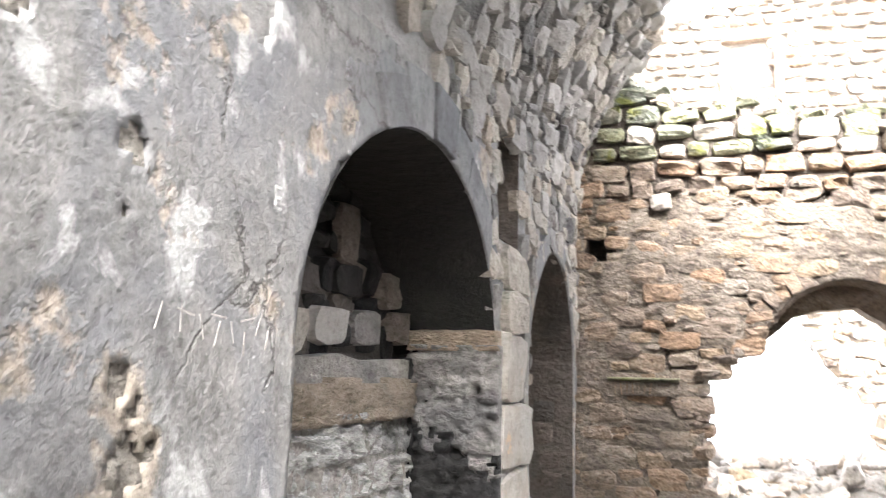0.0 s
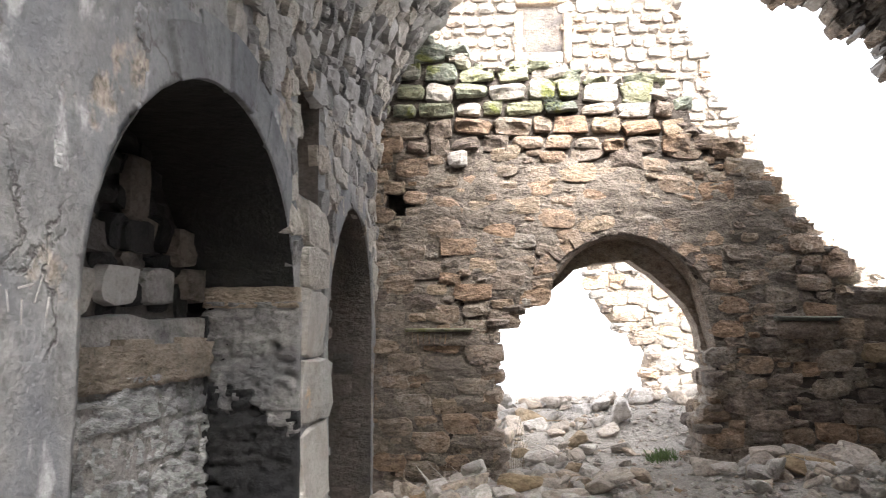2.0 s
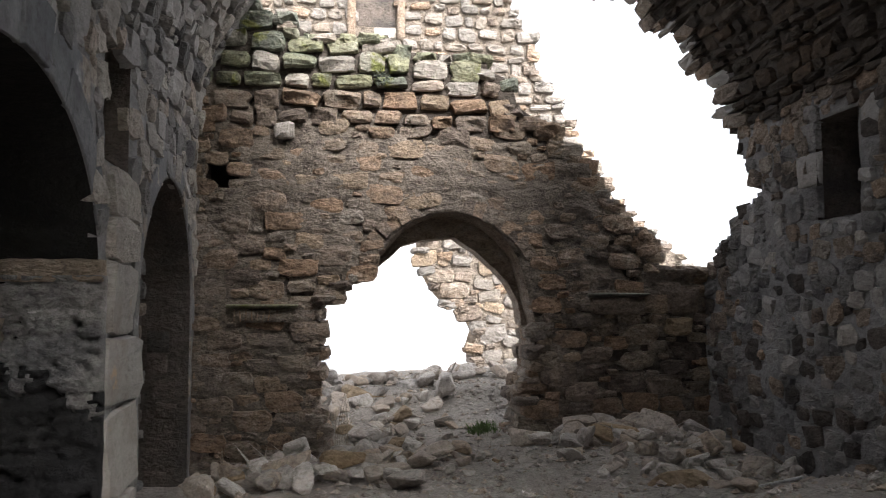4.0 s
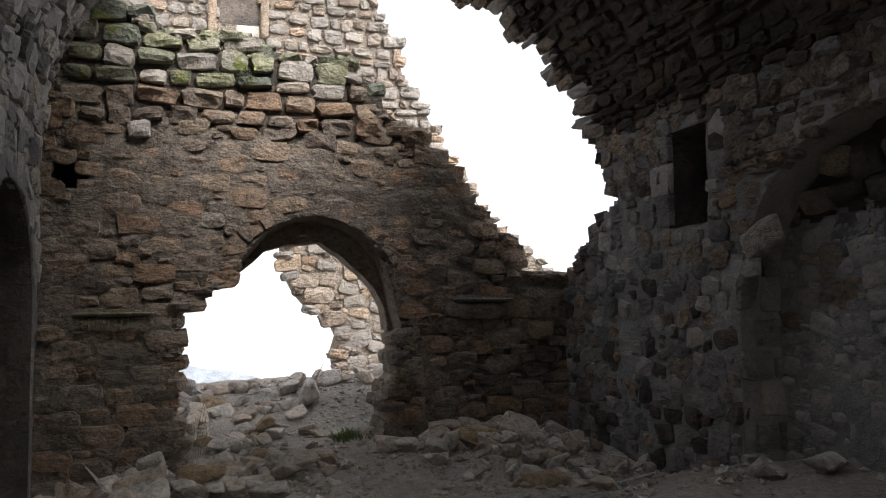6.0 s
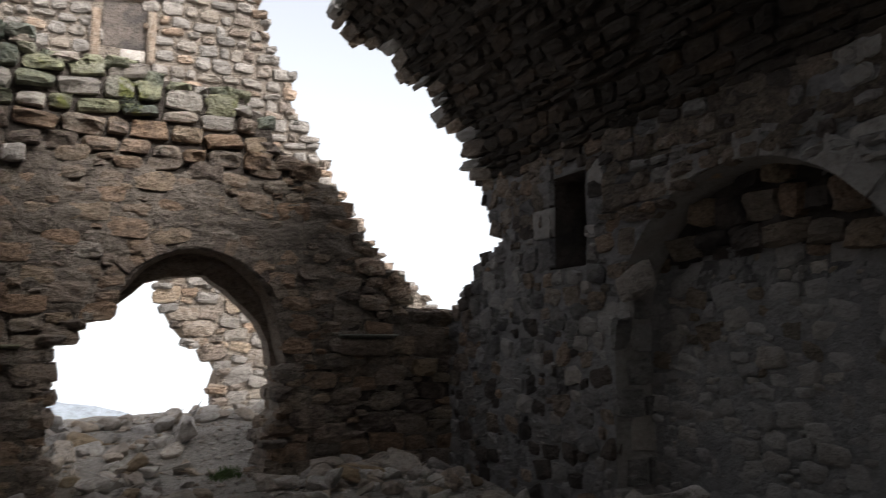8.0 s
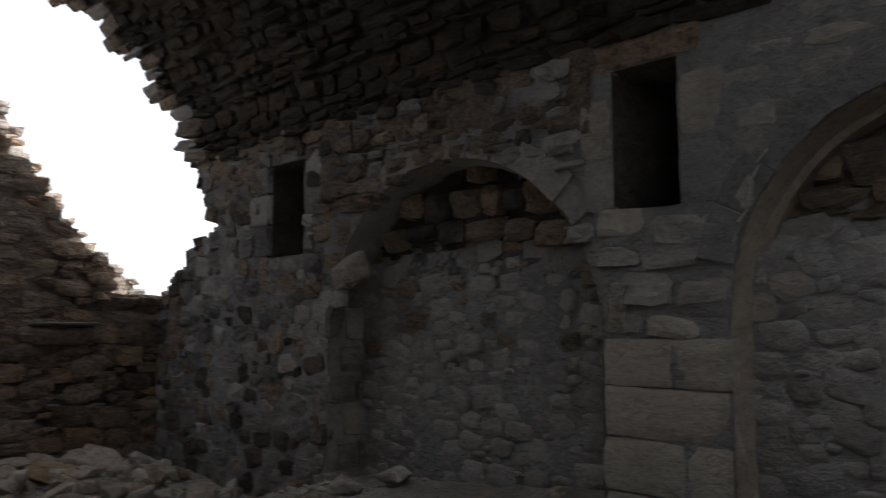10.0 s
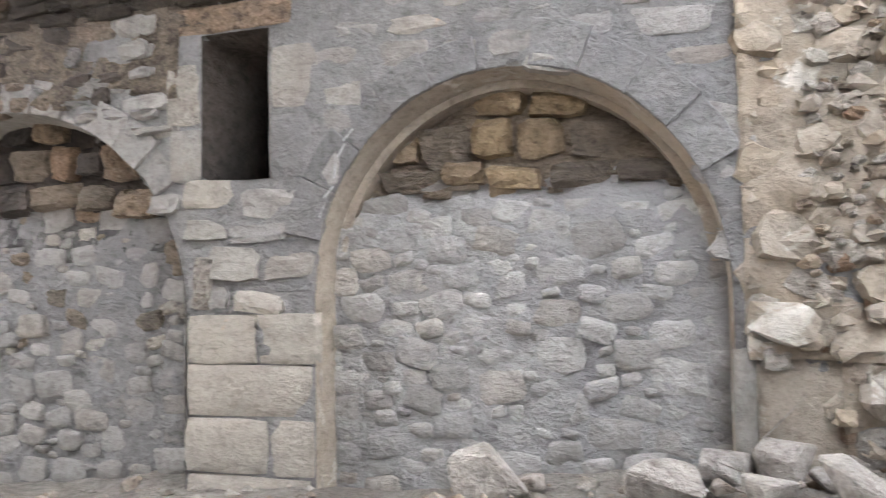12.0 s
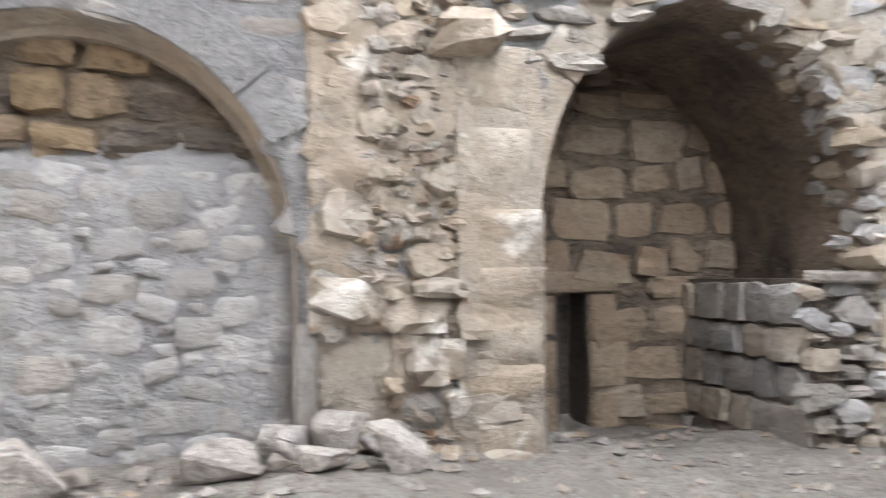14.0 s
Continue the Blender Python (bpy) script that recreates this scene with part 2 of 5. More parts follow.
RUSTY = stone_material("orange_brown_slab", [(0.42, 0.3, 0.17), (0.36, 0.27, 0.18)], stain=(0.3, 0.24, 0.18), stain_part=0.2)
CHALK = stone_material("white_chalk_mark", [(0.55, 0.55, 0.55), (0.5, 0.5, 0.5)], stain=(0.4, 0.4, 0.4), stain_part=0.3)
GRASS = stone_material("fresh_grass", [(0.1, 0.17, 0.04), (0.15, 0.23, 0.07)], stain=(0.06, 0.1, 0.03), stain_part=0.1)
METAL = stone_material("white_plastic", [(0.6, 0.6, 0.6), (0.65, 0.65, 0.65)], stain=(0.5, 0.5, 0.5), stain_part=0.1, rough=0.5)


# ---- building helpers ----
def part(name, bm, material, parent=None, label="", place=None):
    me = bpy.data.meshes.new(name)
    bm.to_mesh(me)
    bm.free()
    me.materials.append(material)
    ob = new(name, me)
    ob.parent = parent
    if place is not None:
        ob.matrix_local = place
    return tagged(ob, label=label)


def mesh_part(name, verts, faces, material, parent=None, place=None, smooth=False, label=""):
    me = bpy.data.meshes.new(name)
    me.from_pydata(verts, [], faces)
    me.materials.append(material)
    if smooth:
        me.polygons.foreach_set("use_smooth", [True] * len(me.polygons))
    me.update()
    ob = new(name, me)
    ob.parent = parent
    if place is not None:
        ob.matrix_local = place
    return tagged(ob, label=label)


def inside(loop, u, v):
    hit, k = False, len(loop) - 1
    for i in range(len(loop)):
        (ui, vi), (uk, vk) = loop[i], loop[k]
        if (vi > v) != (vk > v) and u < (uk - ui) * (v - vi) / (vk - vi) + ui:
            hit = not hit
        k = i
    return hit


def arch(u0, u1, z0, zs, rise, n=20):
    r, c = (u1 - u0) / 2, (u0 + u1) / 2
    return [(u0, z0)] + [(c - r * math.cos(math.pi * i / n), zs + rise * math.sin(math.pi * i / n)) for i in range(n + 1)] + [(u1, z0)]


def box_loop(u0, u1, v0, v1):
    return [(u0, v0), (u0, v1), (u1, v1), (u1, v0)]


def rough_loop(loop, step, amount, seed):
    """The loop with its long sides broken up unevenly."""
    rnd = random.Random(seed)
    out = []
    for i, (a, b) in enumerate(loop):
        c, d = loop[(i + 1) % len(loop)]
        k = max(1, int(math.hypot(c - a, d - b) / step))
        for j in range(k):
            f = j / k
            w = amount if j else amount * 0.3
            out.append((a + (c - a) * f + rnd.uniform(-w, w), b + (d - b) * f + rnd.uniform(-w, w)))
    return out


def slab(name, outline, holes, place, thick, material, kind="structure", parent=None, label=""):
    bm = bmesh.new()
    edges = []
    for loop in [outline] + holes:
        vs = [bm.verts.new((u, 0, v)) for u, v in loop]
        edges += [bm.edges.new((vs[i], vs[(i + 1) % len(vs)])) for i in range(len(vs))]
    bmesh.ops.triangle_fill(bm, edges=edges, use_beauty=True)
    g = bmesh.ops.extrude_face_region(bm, geom=bm.faces[:])
    bmesh.ops.translate(bm, vec=(0, thick, 0), verts=[v for v in g["geom"] if isinstance(v, bmesh.types.BMVert)])
    bmesh.ops.recalc_face_normals(bm, faces=bm.faces[:])
    return tagged(part(name, bm, material, parent, label, place), kind=kind)


def nearest(loops, u, v):
    best = (9.0, u, v)
    for loop in loops:
        for i, (a, b) in enumerate(loop):
            c, d = loop[(i + 1) % len(loop)]
            e, f = c - a, d - b
            t = min(1.0, max(0.0, ((u - a) * e + (v - b) * f) / (e * e + f * f + 1e-9)))
            q = math.hypot(a + t * e - u, b + t * f - v)
            if q < best[0]:
                best = (q, a + t * e, b + t * f)
    return best


def relief(owner, name, u0, u1, v0, v1, step, mask, depth, amount, material, freq=2.5, seed=0.0, loops=()):
    """An uneven coat on a wall's face: cells where mask holds, proud by depth plus lumps, its rim turned back to the wall."""
    nu, nv = int((u1 - u0) / step) + 1, int((v1 - v0) / step) + 1
    verts, index, faces, edges = [], {}, [], {}

    def vert(i, j):
        if (i, j) not in index:
            u, v = u0 + i * step, v0 + j * step
            p = Vector((u, v, seed))
            d = (depth(u, v) if callable(depth) else depth) + amount * (noise.fractal(p * freq, 1.0, 2.0, 4) * 0.6 + 0.5 * noise.noise(p * freq * 0.35))
            index[(i, j)] = len(verts)
            verts.append([u + 0.3 * step * noise.noise(p * 7.7), -d, v + 0.3 * step * noise.noise(p * 7.7 + Vector((9, 3, 1)))])
        return index[(i, j)]

    for i in range(nu):
        for j in range(nv):
            if mask(u0 + (i + 0.5) * step, v0 + (j + 0.5) * step):
                f = (vert(i, j), vert(i + 1, j), vert(i + 1, j + 1), vert(i, j + 1))
                faces.append(f)
                for k in range(4):
                    e = (f[k], f[(k + 1) % 4])
                    edges[tuple(sorted(e))] = None if tuple(sorted(e)) in edges else e
    rim = [e for e in edges.values() if e]
    for k in {k for e in rim for k in e}:
        q, a, b = nearest(loops, verts[k][0], verts[k][2])
        if q < 0.85 * step:
            verts[k][0], verts[k][2] = a, b
    back = {}
    for a, b in rim:
        for k in (a, b):
            if k not in back:
                back[k] = len(verts)
                verts.append([verts[k][0], 0.05, verts[k][2]])
        faces.append((b, a, back[a], back[b]))
    return mesh_part(name, verts, faces, material, owner, smooth=True)


def stone_shape(seed, square=0.6, lumps=0.16):
    """Unit stone, x and z within half a metre, face towards -y, 50 triangles."""
    rnd = random.Random(seed)
    cuts = (-1, -0.9, -0.4, 0.4, 0.9, 1)
    off = Vector((rnd.uniform(0, 50), rnd.uniform(0, 50), rnd.uniform(0, 50)))
    corner = [rnd.uniform(0, 1 - square) * 0.9 for _ in range(4)]
    tip, side = rnd.uniform(-0.25, 0.25), rnd.uniform(-0.25, 0.25)
    verts, faces = [], []
    for j, b in enumerate(cuts):
        for i, a in enumerate(cuts):
            x, z = a * math.sqrt(1 - b * b * (1 - square) * 0.4), b * math.sqrt(1 - a * a * (1 - square) * 0.4)
            c = corner[(a > 0) * 2 + (b > 0)] * max(0, abs(a) + abs(b) - 1)
            x, z = x - math.copysign(c * 0.5, a), z - math.copysign(c * 0.5, b)
            ring = max(abs(a), abs(b))
            w = noise.noise_vector(Vector((x, z, 0)) * 1.3 + off)
            y = 0.6 if ring == 1 else (-0.76 if ring > 0.8 else -1.0) + 0.5 * w.y + tip * b + side * a
            verts.append((0.5 * x + lumps * w.x * 0.8, y, 0.5 * z + lumps * w.z * 0.8))
    for j in range(5):
        for i in range(5):
            a = j * 6 + i
            faces.append((a, a + 1, a + 7, a + 6))
    return np.array(verts), faces


SHAPES = [stone_shape(k) for k in range(14)]
ROUGH = [stone_shape(70 + k, square=0.45, lumps=0.3) for k in range(8)]
BLOCKS = [stone_shape(40 + k, square=0.93, lumps=0.035) for k in range(6)]
CUT = [stone_shape(20 + k, square=0.78, lumps=0.13) for k in range(10)]
KINDS = {"soft": SHAPES, "cut": CUT, "stone": SHAPES, "block": BLOCKS, "rough": ROUGH}
MESHES = {}


def stone_mesh(kind, k, material):
    key = (kind, k, material.name)
    if key not in MESHES:
        verts, faces = KINDS[kind][k]
        me = bpy.data.meshes.new(kind)
        me.from_pydata([tuple(v) for v in verts], [], faces)
        me.polygons.foreach_set("use_smooth", [kind in ("block", "soft")] * len(me.polygons))
        me.materials.append(material)
        MESHES[key] = me
    return MESHES[key]


def rows_of(u0, u1, v0, v1, high, wide, mask, seed, vary=0.35, skip=0.0, joint=0.026):
    """Uneven courses: centre, width, height and lean of each stone whose centre lies in the mask."""
    rnd = random.Random(seed)
    out, v = [], v0
    while v < v1:
        h = high * rnd.uniform(1 - vary, 1 + vary)
        u = u0 - rnd.uniform(0, wide)
        while u < u1:
            w = wide * rnd.uniform(1 - vary, 1 + vary * 1.4)
            cu, cv = u + w / 2, v + h / 2 + rnd.uniform(-0.1, 0.1) * h
            cv += 0.35 * high * noise.noise(Vector((cu * 0.9, cv * 0.6, seed)))
            if mask(cu, cv) and rnd.random() >= skip:
                out.append((cu, cv, max(0.04, w - joint), max(0.04, h * rnd.uniform(0.75, 1.15) - joint), rnd.uniform(-7, 7)))
            u += w
        v += h
    return out


def scatter_of(u0, u1, v0, v1, size, mask, seed, squash=0.75, tight=0.92, tries=26):
    """Uncoursed rubble: stones of uneven size packed where they find room, the large ones first."""
    rnd = random.Random(seed)
    grid, out, cell = {}, [], size * 1.7
    count = int((u1 - u0) * (v1 - v0) / (size * size * squash * 0.8))
    sizes = sorted((size * rnd.choice((0.45, 0.6, 0.8, 1.0, 1.0, 1.25, 1.5)) * rnd.uniform(0.85, 1.15) for _ in range(count)), reverse=True)
    for w in sizes:
        for _ in range(tries):
            u, v = rnd.uniform(u0, u1), rnd.uniform(v0, v1)
            if not mask(u, v):
                continue
            i, j = int(u // cell), int(v // cell)
            near = [q for a in (-1, 0, 1) for b in (-1, 0, 1) for q in grid.get((i + a, j + b), ())]
            if all(((u - a) ** 2 + ((v - b) / squash) ** 2) > ((w + c) * 0.5 * tight) ** 2 for a, b, c in near):
                grid.setdefault((i, j), []).append((u, v, w))
                out.append((u, v, w, w * squash * rnd.uniform(0.85, 1.15), rnd.uniform(-16, 16)))
                break
    return out


def lay(owner, stones, materials, seed, proud=(0.03, 0.08), kind="stone", name="stone", limit=300, bend=None, tilt=4):
    """Sets stones on a wall's face: the first ones as objects of their own, the rest joined."""
    rnd = random.Random(seed)
    count = len(KINDS[kind])
    rest = {}
    for q, (u, v, w, h, lean) in enumerate(stones):
        k, d = rnd.randrange(count), rnd.uniform(*proud)
        mat = materials(u, v, rnd) if callable(materials) else rnd.choice(materials)
        m = (bend(u, v) if bend else Matrix.Translation((u, 0, v))) @ pose(0, 0, 0, rnd.uniform(-tilt, tilt), lean, rnd.uniform(-tilt, tilt) * 1.2) @ Matrix.Diagonal(
            (w * rnd.choice((1, -1)), d, h, 1))
        if q < limit:
            ob = new(name, stone_mesh(kind, k, mat))
            ob.parent = owner
            ob.matrix_local = m
        else:
            rest.setdefault(mat, []).append((k, np.array(m)))
    for mat, items in rest.items():
        verts, faces, base = [], [], 0
        for k, m in items:
            vs, fs = KINDS[kind][k]
            verts.append(vs @ m[:3, :3].T + m[:3, 3])
            faces += [tuple(base + a for a in f) for f in fs]
            base += len(vs)
        tagged(mesh_part(name + "_courses", [tuple(p) for p in np.concatenate(verts)], faces, mat, owner, smooth=kind in ("block", "soft")), kind="stuff")


def voussoirs(owner, u0, u1, zs, rise, wide, deep, material, count, seed, a0=0.0, a1=180.0, proud=0.03, back=0.25):
    """The wedge stones of an arch, one by one."""
    rnd = random.Random(seed)
    c, r = (u0 + u1) / 2, (u1 - u0) / 2
    for q in range(count):
        f, g = radians(180 - a0 - (a1 - a0) * (q + 0.006) / count), radians(180 - a0 - (a1 - a0) * (q + 0.994) / count)
        bm = bmesh.new()
        pts, out = [], wide * rnd.uniform(0.85, 1.15)
        for a in (f, (f + g) / 2, g):
            pts.append(((c + r * math.cos(a), zs + rise * math.sin(a)), (c + (r + out) * math.cos(a), zs + (rise + out) * math.sin(a))))
        p = proud * rnd.uniform(0.6, 1.5)
        rows = []
        for y in (-p, back):
            rows.append([bm.verts.new((s[0] + rnd.uniform(-0.006, 0.006), y, s[1] + rnd.uniform(-0.006, 0.006))) for pair in pts for s in pair])
        fr, bk = rows
        for i in (0, 2):
            bm.faces.new((fr[i], fr[i + 1], fr[i + 3], fr[i + 2]))
            bm.faces.new((bk[i], bk[i + 2], bk[i + 3], bk[i + 1]))
            bm.faces.new((fr[i], fr[i + 2], bk[i + 2], bk[i]))
            bm.faces.new((fr[i + 1], bk[i + 1], bk[i + 3], fr[i + 3]))
        bm.faces.new((fr[0], bk[0], bk[1], fr[1]))
        bm.faces.new((fr[4], fr[5], bk[5], bk[4]))
        bmesh.ops.bevel(bm, geom=[e for e in bm.edges if e.calc_length() > deep], offset=0.007, segments=1, affect="EDGES")
        bmesh.ops.recalc_face_normals(bm, faces=bm.faces[:])
        part("voussoir", bm, material, owner)


def reveal(owner, name, loop, y0, y1, material, closed=False):
    """The inner faces of an opening, between two depths."""
    verts, faces = [], []
    n = 5
    cu, cv = sum(p[0] for p in loop) / len(loop), sum(p[1] for p in loop) / len(loop)
    for k, (u, v) in enumerate(loop):
        for j in range(n + 1):
            y = -0.03 if j == 0 else y0 + (y1 - y0) * j / n
            w = noise.noise_vector(Vector((u * 2.1, y * 2.1, v * 2.1))) * 0.025
            g = min(1.0, j)
            verts.append((u + g * ((cu - u) * 0.03 / max(0.3, abs(cu - u)) + w.x * 0.8), y, v + g * ((cv - v) * 0.03 / max(0.3, abs(cv - v)) + w.z * 0.8)))
    for k in range(len(loop) - (0 if closed else 1)):
        for j in range(n):
            a, b = k * (n + 1) + j, ((k + 1) % len(loop)) * (n + 1) + j
            faces.append((a, a + 1, b + 1, b))
    return mesh_part(name, verts, faces, material, owner, smooth=True)


# ---- ground ----
XL, XR, YE = -1.83, 5.27, 11.25
SPOTS = [(5.0, 5.7, 0.2), (0, 0, 0.1), (0, 6, -0.3), (-1.5, 8, -0.6), (-1.6, 11, -0.75), (0, 11, -0.5), (1.3, 11, -0.42), (3, 11, -0.3), (4.2, 10.8, -0.12), (5.2, 11, -0.25),
         (5.2, 8.5, -0.4), (3, 8, -0.4), (5, 6.4, 0.05), (5.2, 3.6, 0.3), (5.2, 2.2, 0.3), (4.8, 0.9, 0.52), (5.2, 1, 0.48), (4.8, -0.3, 0.6), (5.2, -0.6, 0.58), (4.7, -1.4, 0.5), (5.2, -3, 0.4), (7, -3, 0.25), (0.3, 13, -0.1),
         (1.2, 14.5, 0.1), (2.8, 14, 0.28), (0, 15.2, 0.1), (3.3, 15, 0.42), (2, 16.5, 0.2), (4, 18, 0.2), (-4, 13, 0), (8, 12, 0), (0, -6, 0.2), (1.2, 12, -0.3)]


def ground_height(x, y):
    far = math.hypot(x, y)
    tot = w_all = 0.0
    for a, b, z in SPOTS:
        w = 1 / ((x - a) ** 2 + (y - b) ** 2 + 0.25) ** 2
        tot += w * z
        w_all += w
    z = tot / w_all
    near = max(0.0, 1 - far / 60)
    p = Vector((x, y, 0))
    z += near * (0.07 * noise.fractal(p * 0.9, 1.0, 2.0, 3) + 0.035 * noise.fractal(p * 4.0, 1.0, 2.0, 3))
    if far > 17:
        z -= min(30.0, (far - 17) * 0.35)
    if far > 100:
        hill = -0.12 * far + 6 * noise.fractal(Vector((x * 0.006, y * 0.006, 3)), 1.0, 2.0, 5)
        t = min(1.0, (far - 100) / 150)
        z = z * (1 - t) + min(hill, -0.1 * far) * t
    return z


def build_ground():
    def axis(lo, hi, step, reach):
        mid = [lo + step * i for i in range(int((hi - lo) / step) + 1)]
        out, d = [], step
        while d < reach:
            d *= 1.35
            out.append(d)
        return [lo - d for d in reversed(out)] + mid + [mid[-1] + d for d in out]
    xs, ys = axis(-3, 7.6, 0.11, 1500), axis(-5, 18, 0.11, 1500)
    verts = [(x, y, ground_height(x, y)) for y in ys for x in xs]
    n = len(xs)
    faces = [(j * n + i, j * n + i + 1, (j + 1) * n + i + 1, (j + 1) * n + i) for j in range(len(ys) - 1) for i in range(n - 1)]
    ob = mesh_part("ground", verts, faces, DIRT, smooth=True, label="dry brown earth floor strewn with small stones")
    tagged(ob, category="ground", kind="structure")


build_ground()


def build_mountain():
    """A snowy ridge far off, lower than the hill that the ruin stands on."""
    verts, faces, n, rows = [], [], 160, 26
    for j in range(rows):
        for i in range(n):
            az = -25 + 50 * i / (n - 1)
            top = -3.6 - 0.17 * (az + 1.2) + 0.3 * noise.fractal(Vector((az * 0.35, 4, 0)), 1.0, 2.0, 5)
            d = 900 - 300 * j / (rows - 1)
            crest = 1.6 + 900 * math.tan(radians(top))
            z = crest - 130 * (j / (rows - 1)) ** 0.9 + 14 * (j / (rows - 1)) * noise.fractal(Vector((az * 0.8, j * 0.3, 2)), 1.0, 2.0, 5)
            verts.append((d * math.sin(radians(az)), d * math.cos(radians(az)), z))
    for j in range(rows - 1):
        for i in range(n - 1):
            a = j * n + i
            faces.append((a, a + 1, a + n + 1, a + n))
    # patchy snow, turned blue-grey: the haze of distance is put into the colour
    snow = stone_material("hazed_mountain_snow", [(0.24, 0.27, 0.31), (0.34, 0.37, 0.41)], stain=(0.14, 0.155, 0.18), stain_part=0.4, scale=0.03, bump=0.3)
    ob = mesh_part("backdrop_mountain", verts, faces, snow, label="distant snow-streaked mountain ridge, haze in its blue-grey colour")
    tagged(ob, category="mountain", kind="structure")


build_mountain()

# ---- end wall with its broken arch ----
END_LINE = [(-1.95, -1.3), (5.3, -1.3), (5.3, 2.03), (4.56, 2.05), (4.5, 2.58), (4.04, 2.66), (3.96, 2.96), (3.6, 3.34), (3.46, 3.66), (3.16, 3.78), (2.96, 4.08), (2.53, 4.32),
            (2.48, 4.7), (2.12, 4.82), (2.08, 5.04), (0.78, 5.06), (0.71, 5.28), (-0.3, 5.24), (-0.69, 5.46), (-1.1, 5.6), (-1.95, 5.7)]
END_HOLE = [(-0.1, -1.1), (-0.14, -0.21), (-0.24, 0.32), (-0.2, 0.85), (-0.26, 1.39), (-0.1, 1.62), (0.1, 1.8), (0.33, 1.91), (0.53, 2.18), (0.81, 2.5), (0.98, 2.64), (1.18, 2.74), (1.36, 2.79),
            (1.56, 2.81), (1.76, 2.79), (1.95, 2.73), (2.13, 2.64), (2.3, 2.5), (2.42, 2.36), (2.53, 2.18), (2.62, 1.9), (2.76, 1.32), (2.77, 0.7), (2.55, 0.3), (2.6, -0.02), (2.65, -0.44), (2.65, -1.1)]
PUTLOG = box_loop(-1.72, -1.28, 3.1, 3.48)
end_line = rough_loop(END_LINE, 0.22, 0.04, 3)
# ragged where it is torn, true where the arch still stands
end_hole = [q if p[0] > 0.75 and p[1] > 1.2 else p for p, q in zip(rough_loop(END_HOLE, 0.2, 0.03, 4), rough_loop(END_HOLE, 0.2, 0.005, 4))]
wall_end = slab("wall_end", end_line, [end_hole, PUTLOG], pose(0, YE + 0.02, 0), 0.85, DARK_MORTAR,
                label="brown rubble stone end wall with a broken arch, mossy on top")
tagged(wall_end, category="wall")
slab("recess_back", box_loop(-1.8, -1.2, 3.0, 3.6), [], pose(0, 0.45, 0), 0.1, DARK_MORTAR, kind="", parent=wall_end)


def in_end(u, v):
    return inside(end_line, u, v) and not inside(end_hole, u, v) and not inside(PUTLOG, u, v)


def end_depth(u, v):
    """Thick on the upper half, washed out into ragged level ridges."""
    ridge = noise.fractal(Vector((u * 1.3, v * 6.5, 2)), 0.9, 2.0, 4)
    low = max(0.0, min(1.0, (1.7 - v) / 0.6)) * max(0.0, min(1.0, (u - 2.4) / 0.4))
    return 0.032 - 0.03 * low + 0.035 * math.exp(-((v - 3.3) / 0.6) ** 2) + 0.04 * ridge + 0.03 * noise.noise(Vector((u * 0.8, v * 0.9, 7)))


def end_coat(u, v):
    return in_end(u, v) and v < 4.05 + 0.75 * max(0.0, min(1.0, -0.75 - u)) + 0.35 * noise.noise(Vector((u * 1.3, v, 5))) - 0.12 * max(0, u)


relief(wall_end, "mortar", -1.95, 5.3, -1.2, 4.6, 0.045, end_coat, end_depth, 0.07, MORTAR, 3.2, 1.0, [end_hole, PUTLOG])
reveal(wall_end, "jamb", end_hole, -0.02, 0.85, BROWN)
# the inner order of the arch, set back and lower
INNER = [(0.36, 1.9), (0.62, 2.08), (0.95, 2.38), (1.25, 2.46), (1.7, 2.5), (2.0, 2.3), (2.28, 2.05), (2.46, 1.86), (2.6, 1.6), (2.66, 1.25),
         (2.9, 1.25), (2.8, 1.9), (2.45, 2.5), (1.95, 2.9), (1.5, 2.96), (0.8, 2.75), (0.45, 2.3), (0.25, 1.98)]
slab("arch_ring", rough_loop(INNER, 0.15, 0.01, 8), [], pose(0, 0.38, 0), 0.42, BROWN, kind="", parent=wall_end, label="set-back inner arch ring of brown stones")


def end_matter(u, v, rnd):
    if v > 4.45 + 0.25 * noise.noise(Vector((u * 2, v, 0))):
        return MOSSY if rnd.random() < 0.85 else PALE
    if v > 3.2:
        return OCHRE if rnd.random() < 0.75 else BROWN
    return BROWN if rnd.random() < 0.6 else OCHRE


# ---- the high wall behind ----
FAR_LINE = [(-6, -1.5), (8.2, -1.5), (8.2, 2.2), (6.6, 3.6), (5.6, 4.9), (5.0, 6.0), (4.75, 6.5), (4.4, 7.2), (4.1, 7.9), (3.85, 8.4), (3.6, 9.3), (3.4, 9.9), (1.2, 9.7),
            (-1.5, 9.3), (-3, 9.0), (-6, 8.0)]
FAR_HOLE = [(-5, -1.0), (-5, 3.4), (1.4, 3.6), (1.82, 3.3), (1.9, 2.72), (1.97, 2.32), (2.16, 1.94), (2.46, 1.56), (2.9, 1.4), (3.08, 0.95), (2.98, 0.6), (3.02, 0.1), (3.02, -1.0)]
FAR_WINDOW = [(0.4, 7.35), (0.4, 8.75), (1.3, 8.75), (1.35, 7.5)]
far_line, far_hole = rough_loop(FAR_LINE, 0.3, 0.08, 13), rough_loop(FAR_HOLE, 0.25, 0.06, 14)
wall_far = slab("wall_far", far_line, [far_hole], pose(0, 18, 0), 0.9, MORTAR, label="tall pale rubble gable wall of a neighbouring ruin")
tagged(wall_far, category="wall")


def in_far(u, v):
    return inside(far_line, u, v) and not inside(far_hole, u, v) and not inside(FAR_WINDOW, u, v)


